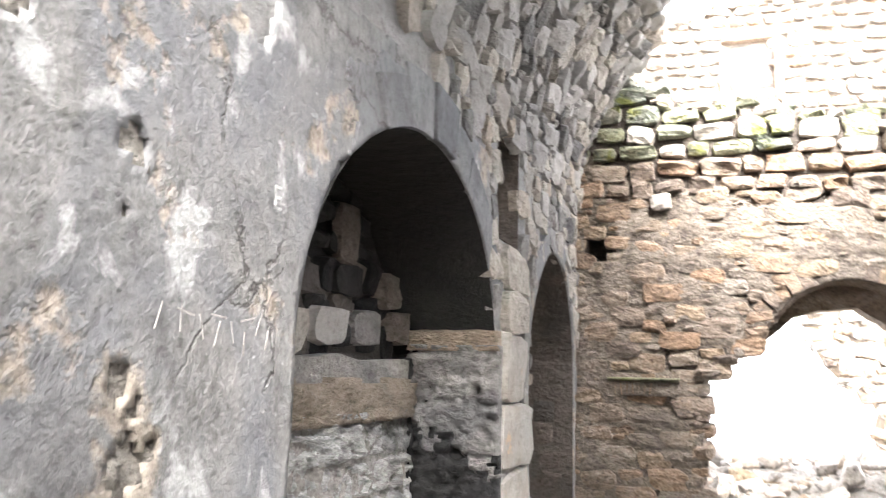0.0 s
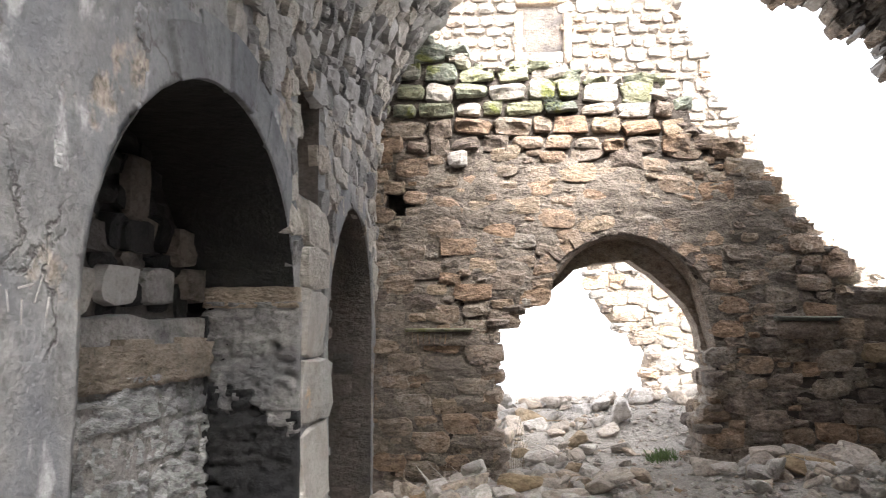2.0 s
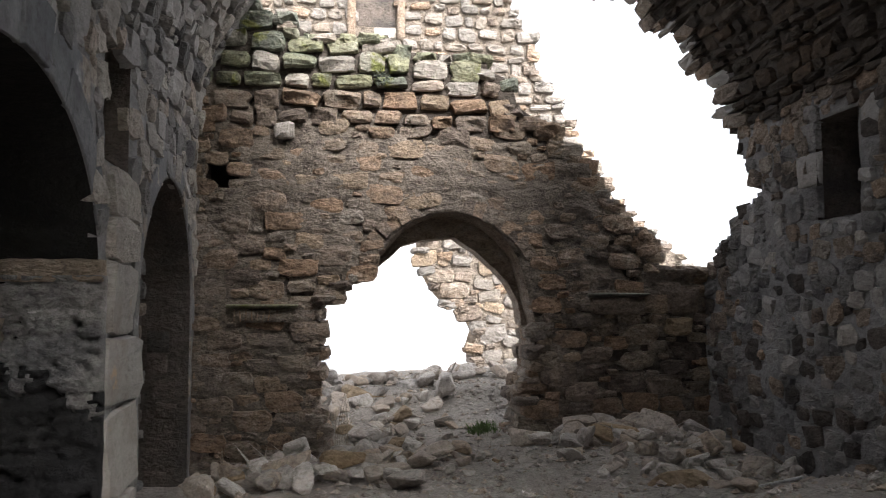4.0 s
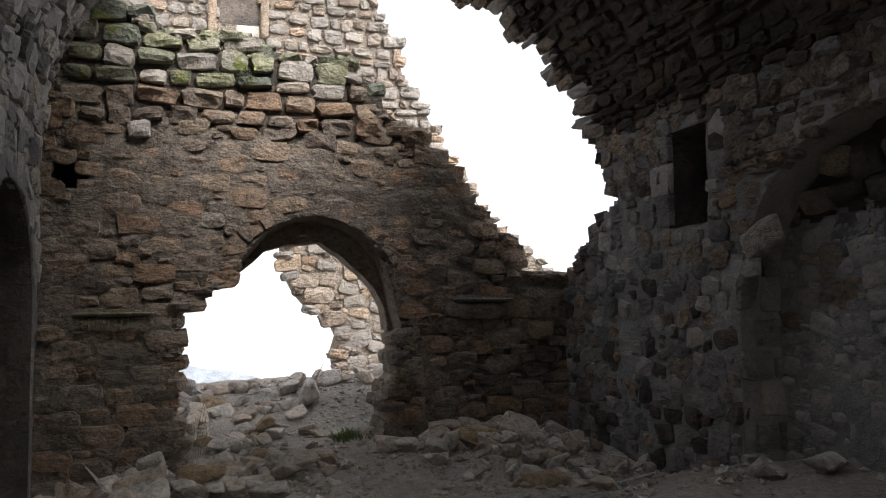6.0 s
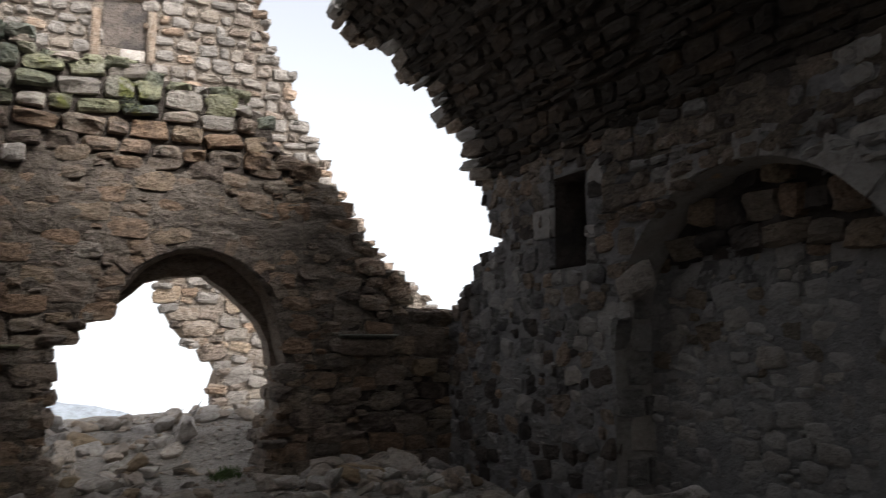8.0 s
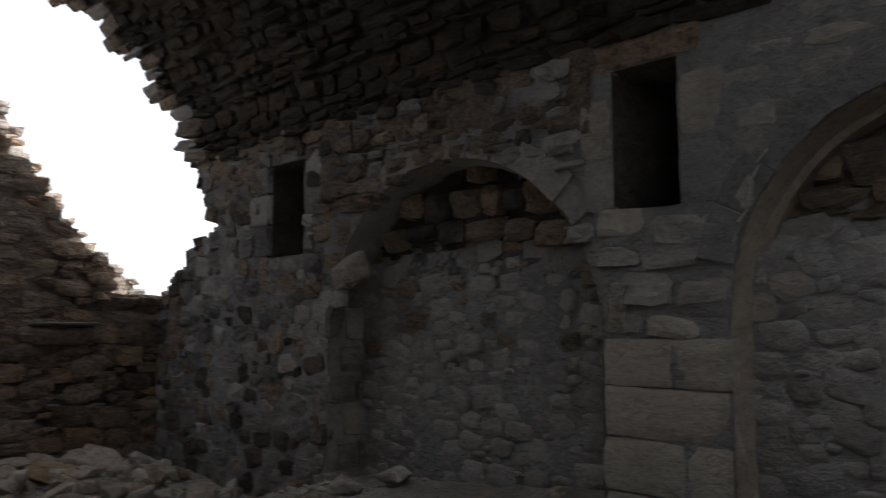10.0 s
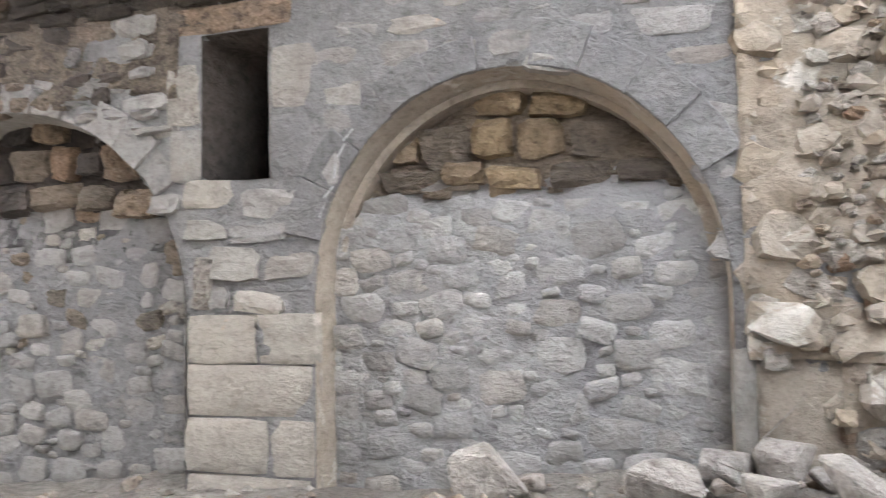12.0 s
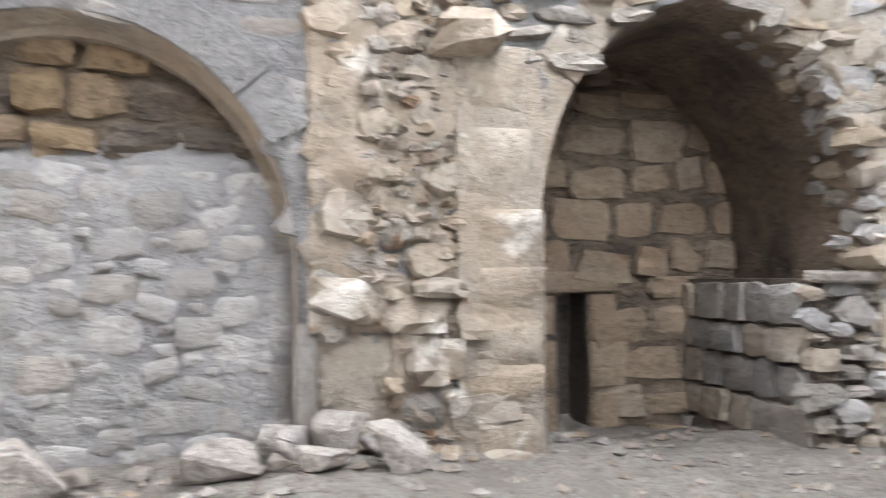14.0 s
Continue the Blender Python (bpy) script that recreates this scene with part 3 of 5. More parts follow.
reveal(wall_far, "jamb", far_hole, -0.02, 0.9, OCHRE)
# the window with its pale frame of blocks, recess and gap as flat blocks
for u, v, w, h in ((0.3, 7.9, 0.2, 1.2), (1.4, 8.0, 0.2, 1.2), (0.85, 8.85, 1.3, 0.2)):
    ob = new("window_block", stone_mesh("block", 0, OCHRE))
    ob.parent = wall_far
    ob.matrix_local = Matrix.Translation((u, -0.02, v)) @ Matrix.Diagonal((w, 0.16, h, 1))
# no recess is cut: its darkness is put into this block's colour
ob = new("window_blocking", stone_mesh("block", 1, DARK_BROWN))
ob.parent = wall_far
ob.matrix_local = Matrix.Translation((0.85, 0.02, 8.2)) @ Matrix.Diagonal((0.95, 0.06, 1.1, 1))
# white block stands in for the bright sky through the gap
ob = new("window_gap", stone_mesh("block", 2, WHITE_ROCK))
ob.parent = wall_far
ob.matrix_local = Matrix.Translation((1.05, -0.02, 7.55)) @ Matrix.Diagonal((0.5, 0.06, 0.25, 1))

# ---- left wall ----
L1, L2 = arch(3.27, 6.82, -1.0, 1.6, 1.47), arch(8.12, 10.85, -1.0, 1.5, 1.45)
LSLOT = box_loop(6.88, 7.62, 2.72, 3.74)
BARE = [(2.1, 4.0), (2.3, 3.2), (2.55, 3.0), (2.92, 2.84), (3.0, 3.1), (2.98, 4.0)]
TOPL = 3.85
wall_left = slab("wall_left", box_loop(-7, 11.3, -1.3, TOPL), [L1, L2, LSLOT], pose(XL - 0.02, 0, 0, 0, 0, 90), 1.0, GREY_MORTAR,
                 label="grey plastered stone side wall with arched niches, sooty and dark brown")
tagged(wall_left, category="wall")


def in_left(u, v):
    return not (inside(L1, u, v) or inside(L2, u, v) or inside(LSLOT, u, v)) and v < TOPL


def clear_left(u, v, m=0.13):
    return all(in_left(u + a, v + b) for a, b in ((m, 0), (-m, 0), (0, m * 0.8), (0, -m * 0.8))) if v < TOPL - 0.15 else in_left(u, v)


# places where the plaster has fallen off
PITS = [(2.12, 2.24, 0.09), (2.11, 2.01, 0.03), (2.14, 1.46, 0.08), (2.24, 1.38, 0.05), (2.2, 1.2, 0.11), (2.34, 1.27, 0.06), (1.2, 2.1, 0.12), (0.7, 1.5, 0.16), (1.6, 2.5, 0.07), (3.15, 0.7, 0.14)]


def in_pit(u, v, grow=1.0):
    w = 1 + 0.6 * noise.noise(Vector((u * 7, v * 7, 4)))
    return any((u - a) ** 2 + (v - b) ** 2 < (0.75 * r * w * grow) ** 2 for a, b, r in PITS)


def left_plaster(u, v):
    if in_pit(u, v):
        return False
    edge = 2.6 + 0.9 * noise.noise(Vector((u * 0.7, v * 0.7, 8)))
    return in_left(u, v) and not inside(BARE, u, v) and (u < 3.6 + 0.3 * noise.noise(Vector((v * 2, u, 1))) or (u < 6.6 and v < 3.15 + 0.15 * edge - 0.1 * abs(u - 4.6)))


relief(wall_left, "plaster", -2.5, 7.0, -0.5, TOPL, 0.035, left_plaster, 0.026, 0.03, PLASTER, 1.3, 4.0, [L1, L2, LSLOT])
relief(wall_left, "mortar", 5.0, 11.25, -1.0, TOPL, 0.06, lambda u, v: in_left(u, v), 0.012, 0.03, GREY_MORTAR, 3.0, 5.0, [L1, L2, LSLOT])
relief(wall_left, "fallen_plaster", 0.5, 3.4, 0.5, 2.7, 0.03, lambda u, v: in_pit(u, v, 1.35), 0.024, 0.03, DIRT, 9.0, 8.0)
# sooty soffit, its colour also carrying the niche's deep shade
reveal(wall_left, "soffit", L1, 0.0, 0.95, SOOT_SHADE)
# the second niche's soffit is dark brown all over
reveal(wall_left, "soffit", L2, 0.0, 0.6, DARK_BROWN)
# slot sides in dark brown, the shade inside put into the colour
reveal(wall_left, "slot_reveal", LSLOT, 0.0, 0.75, DARK_BROWN, closed=True)
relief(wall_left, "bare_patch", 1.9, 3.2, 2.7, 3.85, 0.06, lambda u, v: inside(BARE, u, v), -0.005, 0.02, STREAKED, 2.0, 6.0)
# near-black sheet stands in for the dark depth of the slot
slab("slot_back", box_loop(6.8, 7.8, 2.6, 3.84), [], pose(0, 0.72, 0), 0.1, SOOT_SHADE, kind="", parent=wall_left)
niche_back = slab("niche_back", box_loop(3.0, 7.0, -1.1, 3.4), [], pose(0, 0.9, 0), 0.1, SOOT_SHADE, kind="", parent=wall_left)
relief(niche_back, "rubble_mortar", 3.1, 6.5, 1.4, 2.7, 0.05, lambda u, v: v < 2.3 + 0.35 * noise.noise(Vector((u * 1.7, 3, 3))) - 0.35 * max(0, u - 5), 0.05, 0.03, DARK_BROWN, 3.5, 36.0)
slab("niche_back", box_loop(8.0, 11.2, -1.1, 3.2), [], pose(0, 0.55, 0), 0.1, DARK_BROWN, kind="", parent=wall_left)
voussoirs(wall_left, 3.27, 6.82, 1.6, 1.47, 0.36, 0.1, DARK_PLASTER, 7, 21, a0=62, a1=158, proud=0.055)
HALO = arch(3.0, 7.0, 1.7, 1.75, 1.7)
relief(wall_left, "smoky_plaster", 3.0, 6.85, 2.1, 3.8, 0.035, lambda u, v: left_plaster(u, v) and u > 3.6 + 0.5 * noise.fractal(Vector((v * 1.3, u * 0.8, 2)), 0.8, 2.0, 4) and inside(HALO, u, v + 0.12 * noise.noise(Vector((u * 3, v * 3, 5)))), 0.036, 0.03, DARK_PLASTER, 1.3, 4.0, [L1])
relief(wall_left, "plaster_band", 7.6, 11.2, -0.9, 3.4, 0.035, lambda u, v: in_left(u, v) and nearest([L2], u, v)[0] < 0.26 + 0.1 * noise.noise(Vector((u * 2, v * 2, 6))) and not (u > 10.9 and v < 1.3), 0.045, 0.03, PLASTER, 1.6, 9.0, [L2])
# bench of big worn blocks that fills the niche's lower part
bench = tagged(slab("niche_bench", rough_loop(box_loop(3.2, 6.9, -1.0, 1.62), 0.4, 0.03, 31), [], wall_left.matrix_basis @ pose(0, 0.68, 0), 0.3, STREAKED),
               label="worn grey stone lining of the lower niche")
tagged(bench, category="wall lining")


def strata(u, v):
    """Ragged beds, each one set back or forward."""
    w = v + 0.05 * noise.noise(Vector((u * 1.4, v * 2, 3)))
    k = math.floor(w / 0.29)
    return 0.05 + 0.05 * noise.noise(Vector((k * 3.7, u * 0.5, 1))) - 0.13 * abs(noise.fractal(Vector((u * 4.5, v * 11, 6)), 0.7, 2.1, 5)) - 0.1 * max(0.0, 1 - (w / 0.29 - k) / 0.14)


relief(bench, "layered_rock", 3.2, 6.64, -0.9, 1.2, 0.035, lambda u, v: True, strata, 0.06, LINING, 6.0, 33.0)
relief(bench, "brown_ledge", 3.2, 6.64, 1.16, 1.52, 0.04, lambda u, v: v < 1.46 + 0.08 * noise.noise(Vector((u * 2, 1, 1))), lambda u, v: 0.1 - 0.12 * abs(v - 1.38) - 0.06 * abs(noise.fractal(Vector((u * 4.5, v * 11, 9)), 0.8, 2.1, 4)), 0.06, LEDGE, 3.0, 34.0)
# black strip up the inner corner, between the rock and the jamb
relief(bench, "soot_streak", 6.58, 6.86, -0.9, 1.6, 0.05, lambda u, v: u > 6.64 + 0.05 * noise.noise(Vector((v * 3, 2, 2))), 0.02, 0.03, SOOT_SHADE, 3.0, 35.0)

# ---- right wall ----
R1, R2, R3 = arch(-7.17, -3.66, -1.0, 1.6, 1.6), arch(-2.6, 0.15, -1.0, 1.71, 1.45), arch(1.67, 4.1, -1.0, 1.84, 1.58)
S2, S1 = box_loop(-3.52, -2.96, 2.53, 3.63), box_loop(-8.42, -7.68, 2.46, 3.55)
TOPR = 3.9
RIGHT_LINE = rough_loop([(-11.3, -1.3), (7, -1.3), (7, 4.4), (0.5, 5.2), (-2.6, 4.6), (-2.8, TOPR), (-10.25, TOPR), (-10.1, 3.5), (-9.86, 3.2), (-9.62, 2.96), (-9.9, 2.8), (-10.4, 2.7), (-10.46, 2.46), (-10.85, 2.36), (-10.95, 2.12), (-11.3, 2.05)],
                        0.25, 0.03, 41)
wall_right = slab("wall_right", RIGHT_LINE, [R1, R2, R3, S1, S2], pose(XR + 0.02, 0, 0, 0, 0, -90), 0.9, GREY_MORTAR,
                  label="weathered limestone side wall with blocked round arches")
tagged(wall_right, category="wall")


def in_right(u, v):
    return inside(RIGHT_LINE, u, v) and not any(inside(h, u, v) for h in (R1, R2, R3, S1, S2))


relief(wall_right, "mortar", -11.3, 5.5, -0.6, 5.0, 0.06, in_right, 0.024, 0.045, GREY_MORTAR, 2.6, 7.0, [R1, R2, R3, S1, S2])
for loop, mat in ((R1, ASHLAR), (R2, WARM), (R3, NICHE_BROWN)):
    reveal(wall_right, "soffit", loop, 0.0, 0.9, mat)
# both slots' shade is put into the dark brown of their sides
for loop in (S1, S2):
    reveal(wall_right, "slot_reveal", loop, 0.0, 0.85, DARK_BROWN, closed=True)
# one near-black sheet behind both slots stands in for their shaded depth
slab("slot_back", box_loop(-8.4, -2.8, 2.4, 3.7), [], pose(0, 0.86, 0), 0.1, SOOT_SHADE, kind="", parent=wall_right)
voussoirs(wall_right, -7.17, -3.66, 1.6, 1.6, 0.26, 0.1, INFILL, 9, 51, a0=62, a1=148, proud=0.045)
voussoirs(wall_right, -2.6, 0.15, 1.71, 1.45, 0.28, 0.1, GREY_MORTAR, 13, 52, proud=0.05)
voussoirs(wall_right, 1.67, 4.1, 1.84, 1.58, 0.34, 0.1, WARM, 4, 53, a0=8, a1=68, proud=0.05)
voussoirs(wall_right, 1.67, 4.1, 1.84, 1.58, 0.36, 0.1, WARM, 2, 54, a0=100, a1=138, proud=0.06)


FRONT = 0.22


def slope_back(v):
    t = max(0.0, min(1.0, (2.62 - v) / 0.5))
    return t * t * (3 - 2 * t)


def infill(name, loop, depth, label, seed, front=0.0):
    us = [p[0] for p in loop]
    ob = slab(name, box_loop(min(us) - 0.1, max(us) + 0.1, -1.0, 3.4), [], wall_right.matrix_basis @ pose(0, depth, 0), 0.25, GREY_MORTAR, label=label)
    tagged(ob, category="wall")
    # the first blocking gets darker mortar, part of its shade in the colour
    relief(ob, "mortar", min(us), max(us), -0.4, 3.3, 0.045, lambda u, v: True, lambda u, v: 0.028 + front * slope_back(v), 0.06, BLEACHED if front else GREY_MORTAR, 3.4, seed)
    return ob


fill_one = infill("wall_infill_1", R1, 0.44, "grey rubble blocking of a round arch", 61)
fill_two = infill("wall_infill_2", R2, 0.46, "grey rubble blocking with an ochre upper band", 62, FRONT)
# browner, smokier mortar in the upper parts of the blocking and over the first arch
relief(fill_two, "brown_mortar", -2.6, 0.15, 2.3, 3.25, 0.05, lambda u, v: v > 2.4 + 0.1 * noise.noise(Vector((u * 2.5, 3, 1))), lambda u, v: 0.075 + FRONT * slope_back(v), 0.05, LEDGE, 3.4, 63.0)
relief(fill_one, "brown_mortar", -7.2, -3.6, 1.9, 3.25, 0.05, lambda u, v: v > 2.42 + 0.12 * noise.noise(Vector((u * 2.5, 5, 1))), 0.05, 0.04, DARK_BROWN, 3.4, 64.0)
relief(fill_one, "sooty_mortar", -6.4, -3.6, 1.8, 2.6, 0.05, lambda u, v: abs(v - 2.26) < 0.18 + 0.12 * noise.noise(Vector((u * 2, v * 2, 2))), 0.03, 0.05, STREAKED, 3.4, 61.0)
relief(wall_right, "brown_mortar", -9.3, -3.5, 3.0, 3.88, 0.06, lambda u, v: in_right(u, v) and v > 3.22 + 0.15 * noise.noise(Vector((u * 1.5, 4, 1))) - 0.35 * max(0, -6.5 - u) and not (-3.7 < u and v < 3.7) and not -8.6 < u < -7.3,
       0.045, 0.05, MORTAR, 3.0, 66.0, [R1, S1, S2])
# the deep third niche
NB = 1.9
DOOR = box_loop(2.42, 2.7, -0.5, 1.42)
niche = slab("wall_niche_back", box_loop(1.2, 4.6, -1.0, 3.9), [DOOR], wall_right.matrix_basis @ pose(0, NB, 0), 0.5, MORTAR,
             label="brown stone back wall of a deep vaulted niche with a doorway")
tagged(niche, category="wall")
relief(niche, "mortar", 1.5, 4.4, -0.5, 3.6, 0.06, lambda u, v: not inside(DOOR, u, v), 0.025, 0.035, LEDGE, 3.0, 9.0)
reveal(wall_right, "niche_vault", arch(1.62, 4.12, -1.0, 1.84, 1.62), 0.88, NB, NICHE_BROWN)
# added dark sheet: stops light behind the doorway and stands for its darkness
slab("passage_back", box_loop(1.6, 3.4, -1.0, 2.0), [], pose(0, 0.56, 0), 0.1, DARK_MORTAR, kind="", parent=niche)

# ---- vaults ----
CX, RX, RZ, ZS = 1.72, 3.55, 3.1, 3.83


def on_vault(a, y, lift=0.0):
    t = radians(a)
    return Vector((CX + (RX - lift) * math.cos(t), y, ZS + (RZ - lift) * math.sin(t)))


def vault_frame(a, y):
    """x along the nave, z up the curve, -y into the room."""
    p, q = on_vault(a, y), on_vault(a + 0.5, y)
    up = (q - p).normalized()
    along = Vector((0, 1, 0)) if a > 90 else Vector((0, -1, 0))
    if a > 90:
        up = -up
    back = up.cross(along)
    m = Matrix((along, back, up)).transposed().to_4x4()
    m.translation = p
    return m


def shell(name, a0, a1, y0, y1, keep, thick, material, label, da=2.2, dy=0.13):
    na, ny = int((a1 - a0) / da), int((y1 - y0) / dy)
    kept = {(i, j) for i in range(na) for j in range(ny) if keep(a0 + (i + 0.5) * da, y0 + (j + 0.5) * dy)}
    verts, index, faces = [], {}, []

    def vert(i, j, k):
        if (i, j, k) not in index:
            a, y = a0 + i * da, y0 + j * dy
            lump = 0.04 * noise.fractal(Vector((a * 0.12, y * 2.2, k)), 1.0, 2.0, 3)
            index[(i, j, k)] = len(verts)
            verts.append(on_vault(a, y, lump - k * thick))
        return index[(i, j, k)]

    for i, j in kept:
        c = [(i, j), (i + 1, j), (i + 1, j + 1), (i, j + 1)]
        faces.append([vert(*p, 0) for p in c])
        faces.append([vert(*p, 1) for p in reversed(c)])
        for (di, dj), (p, q) in (((0, -1), (0, 1)), ((1, 0), (1, 2)), ((0, 1), (2, 3)), ((-1, 0), (3, 0))):
            if (i + di, j + dj) not in kept:
                faces.append([vert(*c[p], 0), vert(*c[p], 1), vert(*c[q], 1), vert(*c[q], 0)])
    ob = mesh_part(name, verts, faces, material, smooth=True, label=label)
    return tagged(ob, category="vault", kind="structure")


def right_edge(a):
    return float(np.interp(a, (-5, 0, 3, 8, 14, 20, 30, 36, 43, 51, 62, 80, 100, 110), (10.3, 10.5, 10.05, 10.4, 10.5, 11.0, 10.9, 11.45, 11.2, 11.75, 11.4, 9.6, 8.2, 8.2)))


def keep_right(a, y):
    if y > right_edge(a) + 0.12 * noise.noise(Vector((a * 0.5, 2, 3))):
        return False
    # out-of-view crown opening, added and shaped to bring skylight onto the end wall
    if a > 60 + 3 * noise.noise(Vector((y * 0.9, 6, 2))) and y > 6.0:
        return False
    if (a - 41.5) ** 2 / 4.5 + (y - 8.85) ** 2 / 0.02 < 1:
        return False
    return y > -0.75 - 0.004 * a + 0.3 * noise.noise(Vector((a * 0.1, 7, 3)))


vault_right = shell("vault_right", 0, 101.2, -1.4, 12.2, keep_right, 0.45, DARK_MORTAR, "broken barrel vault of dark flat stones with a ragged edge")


def keep_left(a, y):
    # this side of the unseen opening is likewise placed for the light
    if a < 112 + 5 * noise.noise(Vector((y * 0.8, 3, 2))) and y > 7.2:
        return False
    end = float(np.interp(a, (100, 122, 136, 180), (8.2, 8.6, 11.3, 11.3)))
    return -0.75 + 0.3 * noise.noise(Vector((a * 0.1, 4, 4))) < y < end + 0.1 * noise.noise(Vector((a * 0.6, 1, 4)))


vault_left = shell("vault_left", 101.2, 180, -1.4, 11.3, keep_left, 0.45, JOINT, "springing of a barrel vault of pale rubble stones")



# never in view: added to cut down the skylight from behind
shell("vault_back", 0, 180, -7.2, -3.2, lambda a, y: y < -3.5 + 0.2 * noise.noise(Vector((a * 0.1, 2, 9))), 0.45, GREY_MORTAR, "unseen grey rubble vault added behind to block skylight")

# ---- plain walls that close the nave behind ----
wall_back = slab("wall_back", rough_loop(box_loop(-2.2, 5.6, -1.3, 7.2), 0.4, 0.05, 71), [], pose(0, -6.8, 0, 0, 0, 180) @ pose(-3.4, 0, 0), 0.8, GREY_MORTAR, label="grey rubble stone back wall")
tagged(wall_back, category="wall")

# ---- built-in blocks ----
def block(owner, name, u, v, w, h, d, material, lean=0.0, label="", k=0):
    ob = new(name, stone_mesh("block", k, material))
    ob.parent = owner
    ob.matrix_local = Matrix.Translation((u, 0, v)) @ pose(0, 0, 0, 0, lean, 0) @ Matrix.Diagonal((w, d, h, 1))
    return tagged(ob, label=label)


# imposts of the end wall's arch
block(wall_end, "impost_top", 3.93, 1.67, 0.9, 0.07, 0.27, MOSSY, 0, "mossy ledge", 2)
block(wall_end, "impost", 3.93, 1.52, 0.84, 0.26, 0.22, BROWN, 0, "worn projecting moulding", 1)
block(wall_end, "impost", -0.98, 1.4, 0.95, 0.2, 0.13, MORTAR, 0, "worn projecting moulding", 3)
block(wall_end, "impost_top", -0.95, 1.52, 1.0, 0.06, 0.18, MOSSY, 0, "mossy ledge", 2)
block(wall_end, "block", 4.9, 1.62, 0.5, 0.42, 0.1, BROWN, 0, "", 4)
block(wall_end, "jamb_stone", 2.62, 0.22, 0.34, 0.13, 0.2, BROWN, 0, "", 2)
block(wall_end, "capping", 4.95, 2.0, 0.66, 0.1, 0.12, PALE, 0, "", 5)
ob = new("orange_cobble", stone_mesh("stone", 5, RUSTY))
ob.parent = wall_end
ob.matrix_local = Matrix.Translation((4.82, -0.02, 1.22)) @ Matrix.Diagonal((0.42, 0.12, 0.3, 1))
ob = new("pale_cobble", stone_mesh("stone", 3, WHITE_ROCK))
ob.parent = wall_end
ob.matrix_local = Matrix.Translation((-0.69, -0.06, 3.88)) @ Matrix.Diagonal((0.3, 0.14, 0.24, 1))
# pier blocks of the left wall
for k, (z, h) in enumerate(((2.5, 0.44), (2.1, 0.38), (1.6, 0.62), (0.98, 0.62), (0.3, 0.74), (-0.5, 0.86))):
    ob = new("pier_block", stone_mesh("cut", k, PALE if k < 2 else ASHLAR))
    ob.parent = wall_left
    ob.matrix_local = Matrix.Translation((7.52, 0, z)) @ Matrix.Diagonal((1.04, 0.08 + 0.03 * (k % 2), h + 0.04, 1))
# inner jamb of the big left arch: a brown ledge, a pale course, sooty courses below
JAMB = pose(6.775, 0, 0, 0, 0, -90)


def jamb_face(u, v):
    """Worn courses with open joints."""
    w = v + 0.03 * noise.noise(Vector((u * 3, v * 2, 3)))
    k = math.floor(w / 0.43)
    q = (w / 0.43 - k) * 0.43
    return 0.13 + 0.03 * noise.noise(Vector((k * 3.7, u * 1.5, 1))) - 0.06 * max(0.0, 1 - min(q, 0.43 - q) / 0.035) - 0.14 * abs(noise.fractal(Vector((u * 5, v * 9, 6)), 0.7, 2.1, 5))


def soot_line(u, v):
    return v < 0.95 + 0.5 * (-u - 0.35) + 0.3 * noise.fractal(Vector((u * 5, v * 3.5, 9)), 0.7, 2.0, 5)


relief(wall_left, "jamb_ledge", -0.72, 0.06, 1.72, 1.89, 0.035, lambda u, v: True, 0.1, 0.04, LEDGE, 5.0, 81.0).matrix_local = JAMB
relief(wall_left, "jamb_face", -0.72, 0.06, -0.9, 1.75, 0.03, lambda u, v: not soot_line(u, v), jamb_face, 0.08, STREAKED, 4.0, 82.0).matrix_local = JAMB
relief(wall_left, "sooty_jamb_face", -0.72, 0.06, -0.9, 1.75, 0.03, soot_line, jamb_face, 0.08, SOOT_SHADE, 4.0, 82.0).matrix_local = JAMB
# flat stones left standing out of the soot above the ledge
for u, v, w, h, d, mat, k in ((4.72, 1.79, 0.5, 0.36, 0.07, PALE, 2), (5.3, 1.84, 0.6, 0.32, 0.06, INFILL, 5), (5.95, 1.86, 0.55, 0.3, 0.06, STREAKED, 3), (5.55, 2.55, 0.3, 0.5, 0.06, DARK_BROWN, 1), (4.9, 2.15, 0.6, 0.26, 0.05, DARK_BROWN, 4),
                              (6.4, 2.2, 0.36, 0.3, 0.1, DARK_BROWN, 6), (4.35, 2.05, 0.5, 0.3, 0.05, STREAKED, 0), (6.6, 1.9, 0.34, 0.3, 0.1, DARK_BROWN, 7), (5.6, 2.2, 0.5, 0.26, 0.05, SOOT_SHADE, 3)):
    ob = new("sooty_stone", stone_mesh("stone", k, mat))
    ob.parent = bench
    ob.matrix_local = Matrix.Translation((u, 0.14, v)) @ Matrix.Diagonal((w, d, h, 1))

# the ashlar pier between the blocked arches
z = 0.0
for k, h in enumerate((0.42, 0.4, 0.38, 0.36)):
    split = (1.06, 0.7, 1.06, 0.62)[k]
    block(wall_right, "pier_block", -3.66 + split / 2, z + h / 2, split + 0.035, h + 0.022, 0.06, PIER, 0, "", k)
    if split < 1:
        block(wall_right, "pier_block", -2.6 - (1.06 - split) / 2, z + h / 2, 1.06 - split + 0.035, h + 0.022, 0.064, PIER, 0, "", (k + 2) % 6)
    z += h
block(wall_right, "pale_block", -3.5, 1.78, 0.15, 0.42, 0.09, PALE, 6, "", 2)
block(wall_right, "springer", -6.85, 2.22, 0.5, 0.3, 0.07, PALE, -22, "pale broken springing stone", 1)
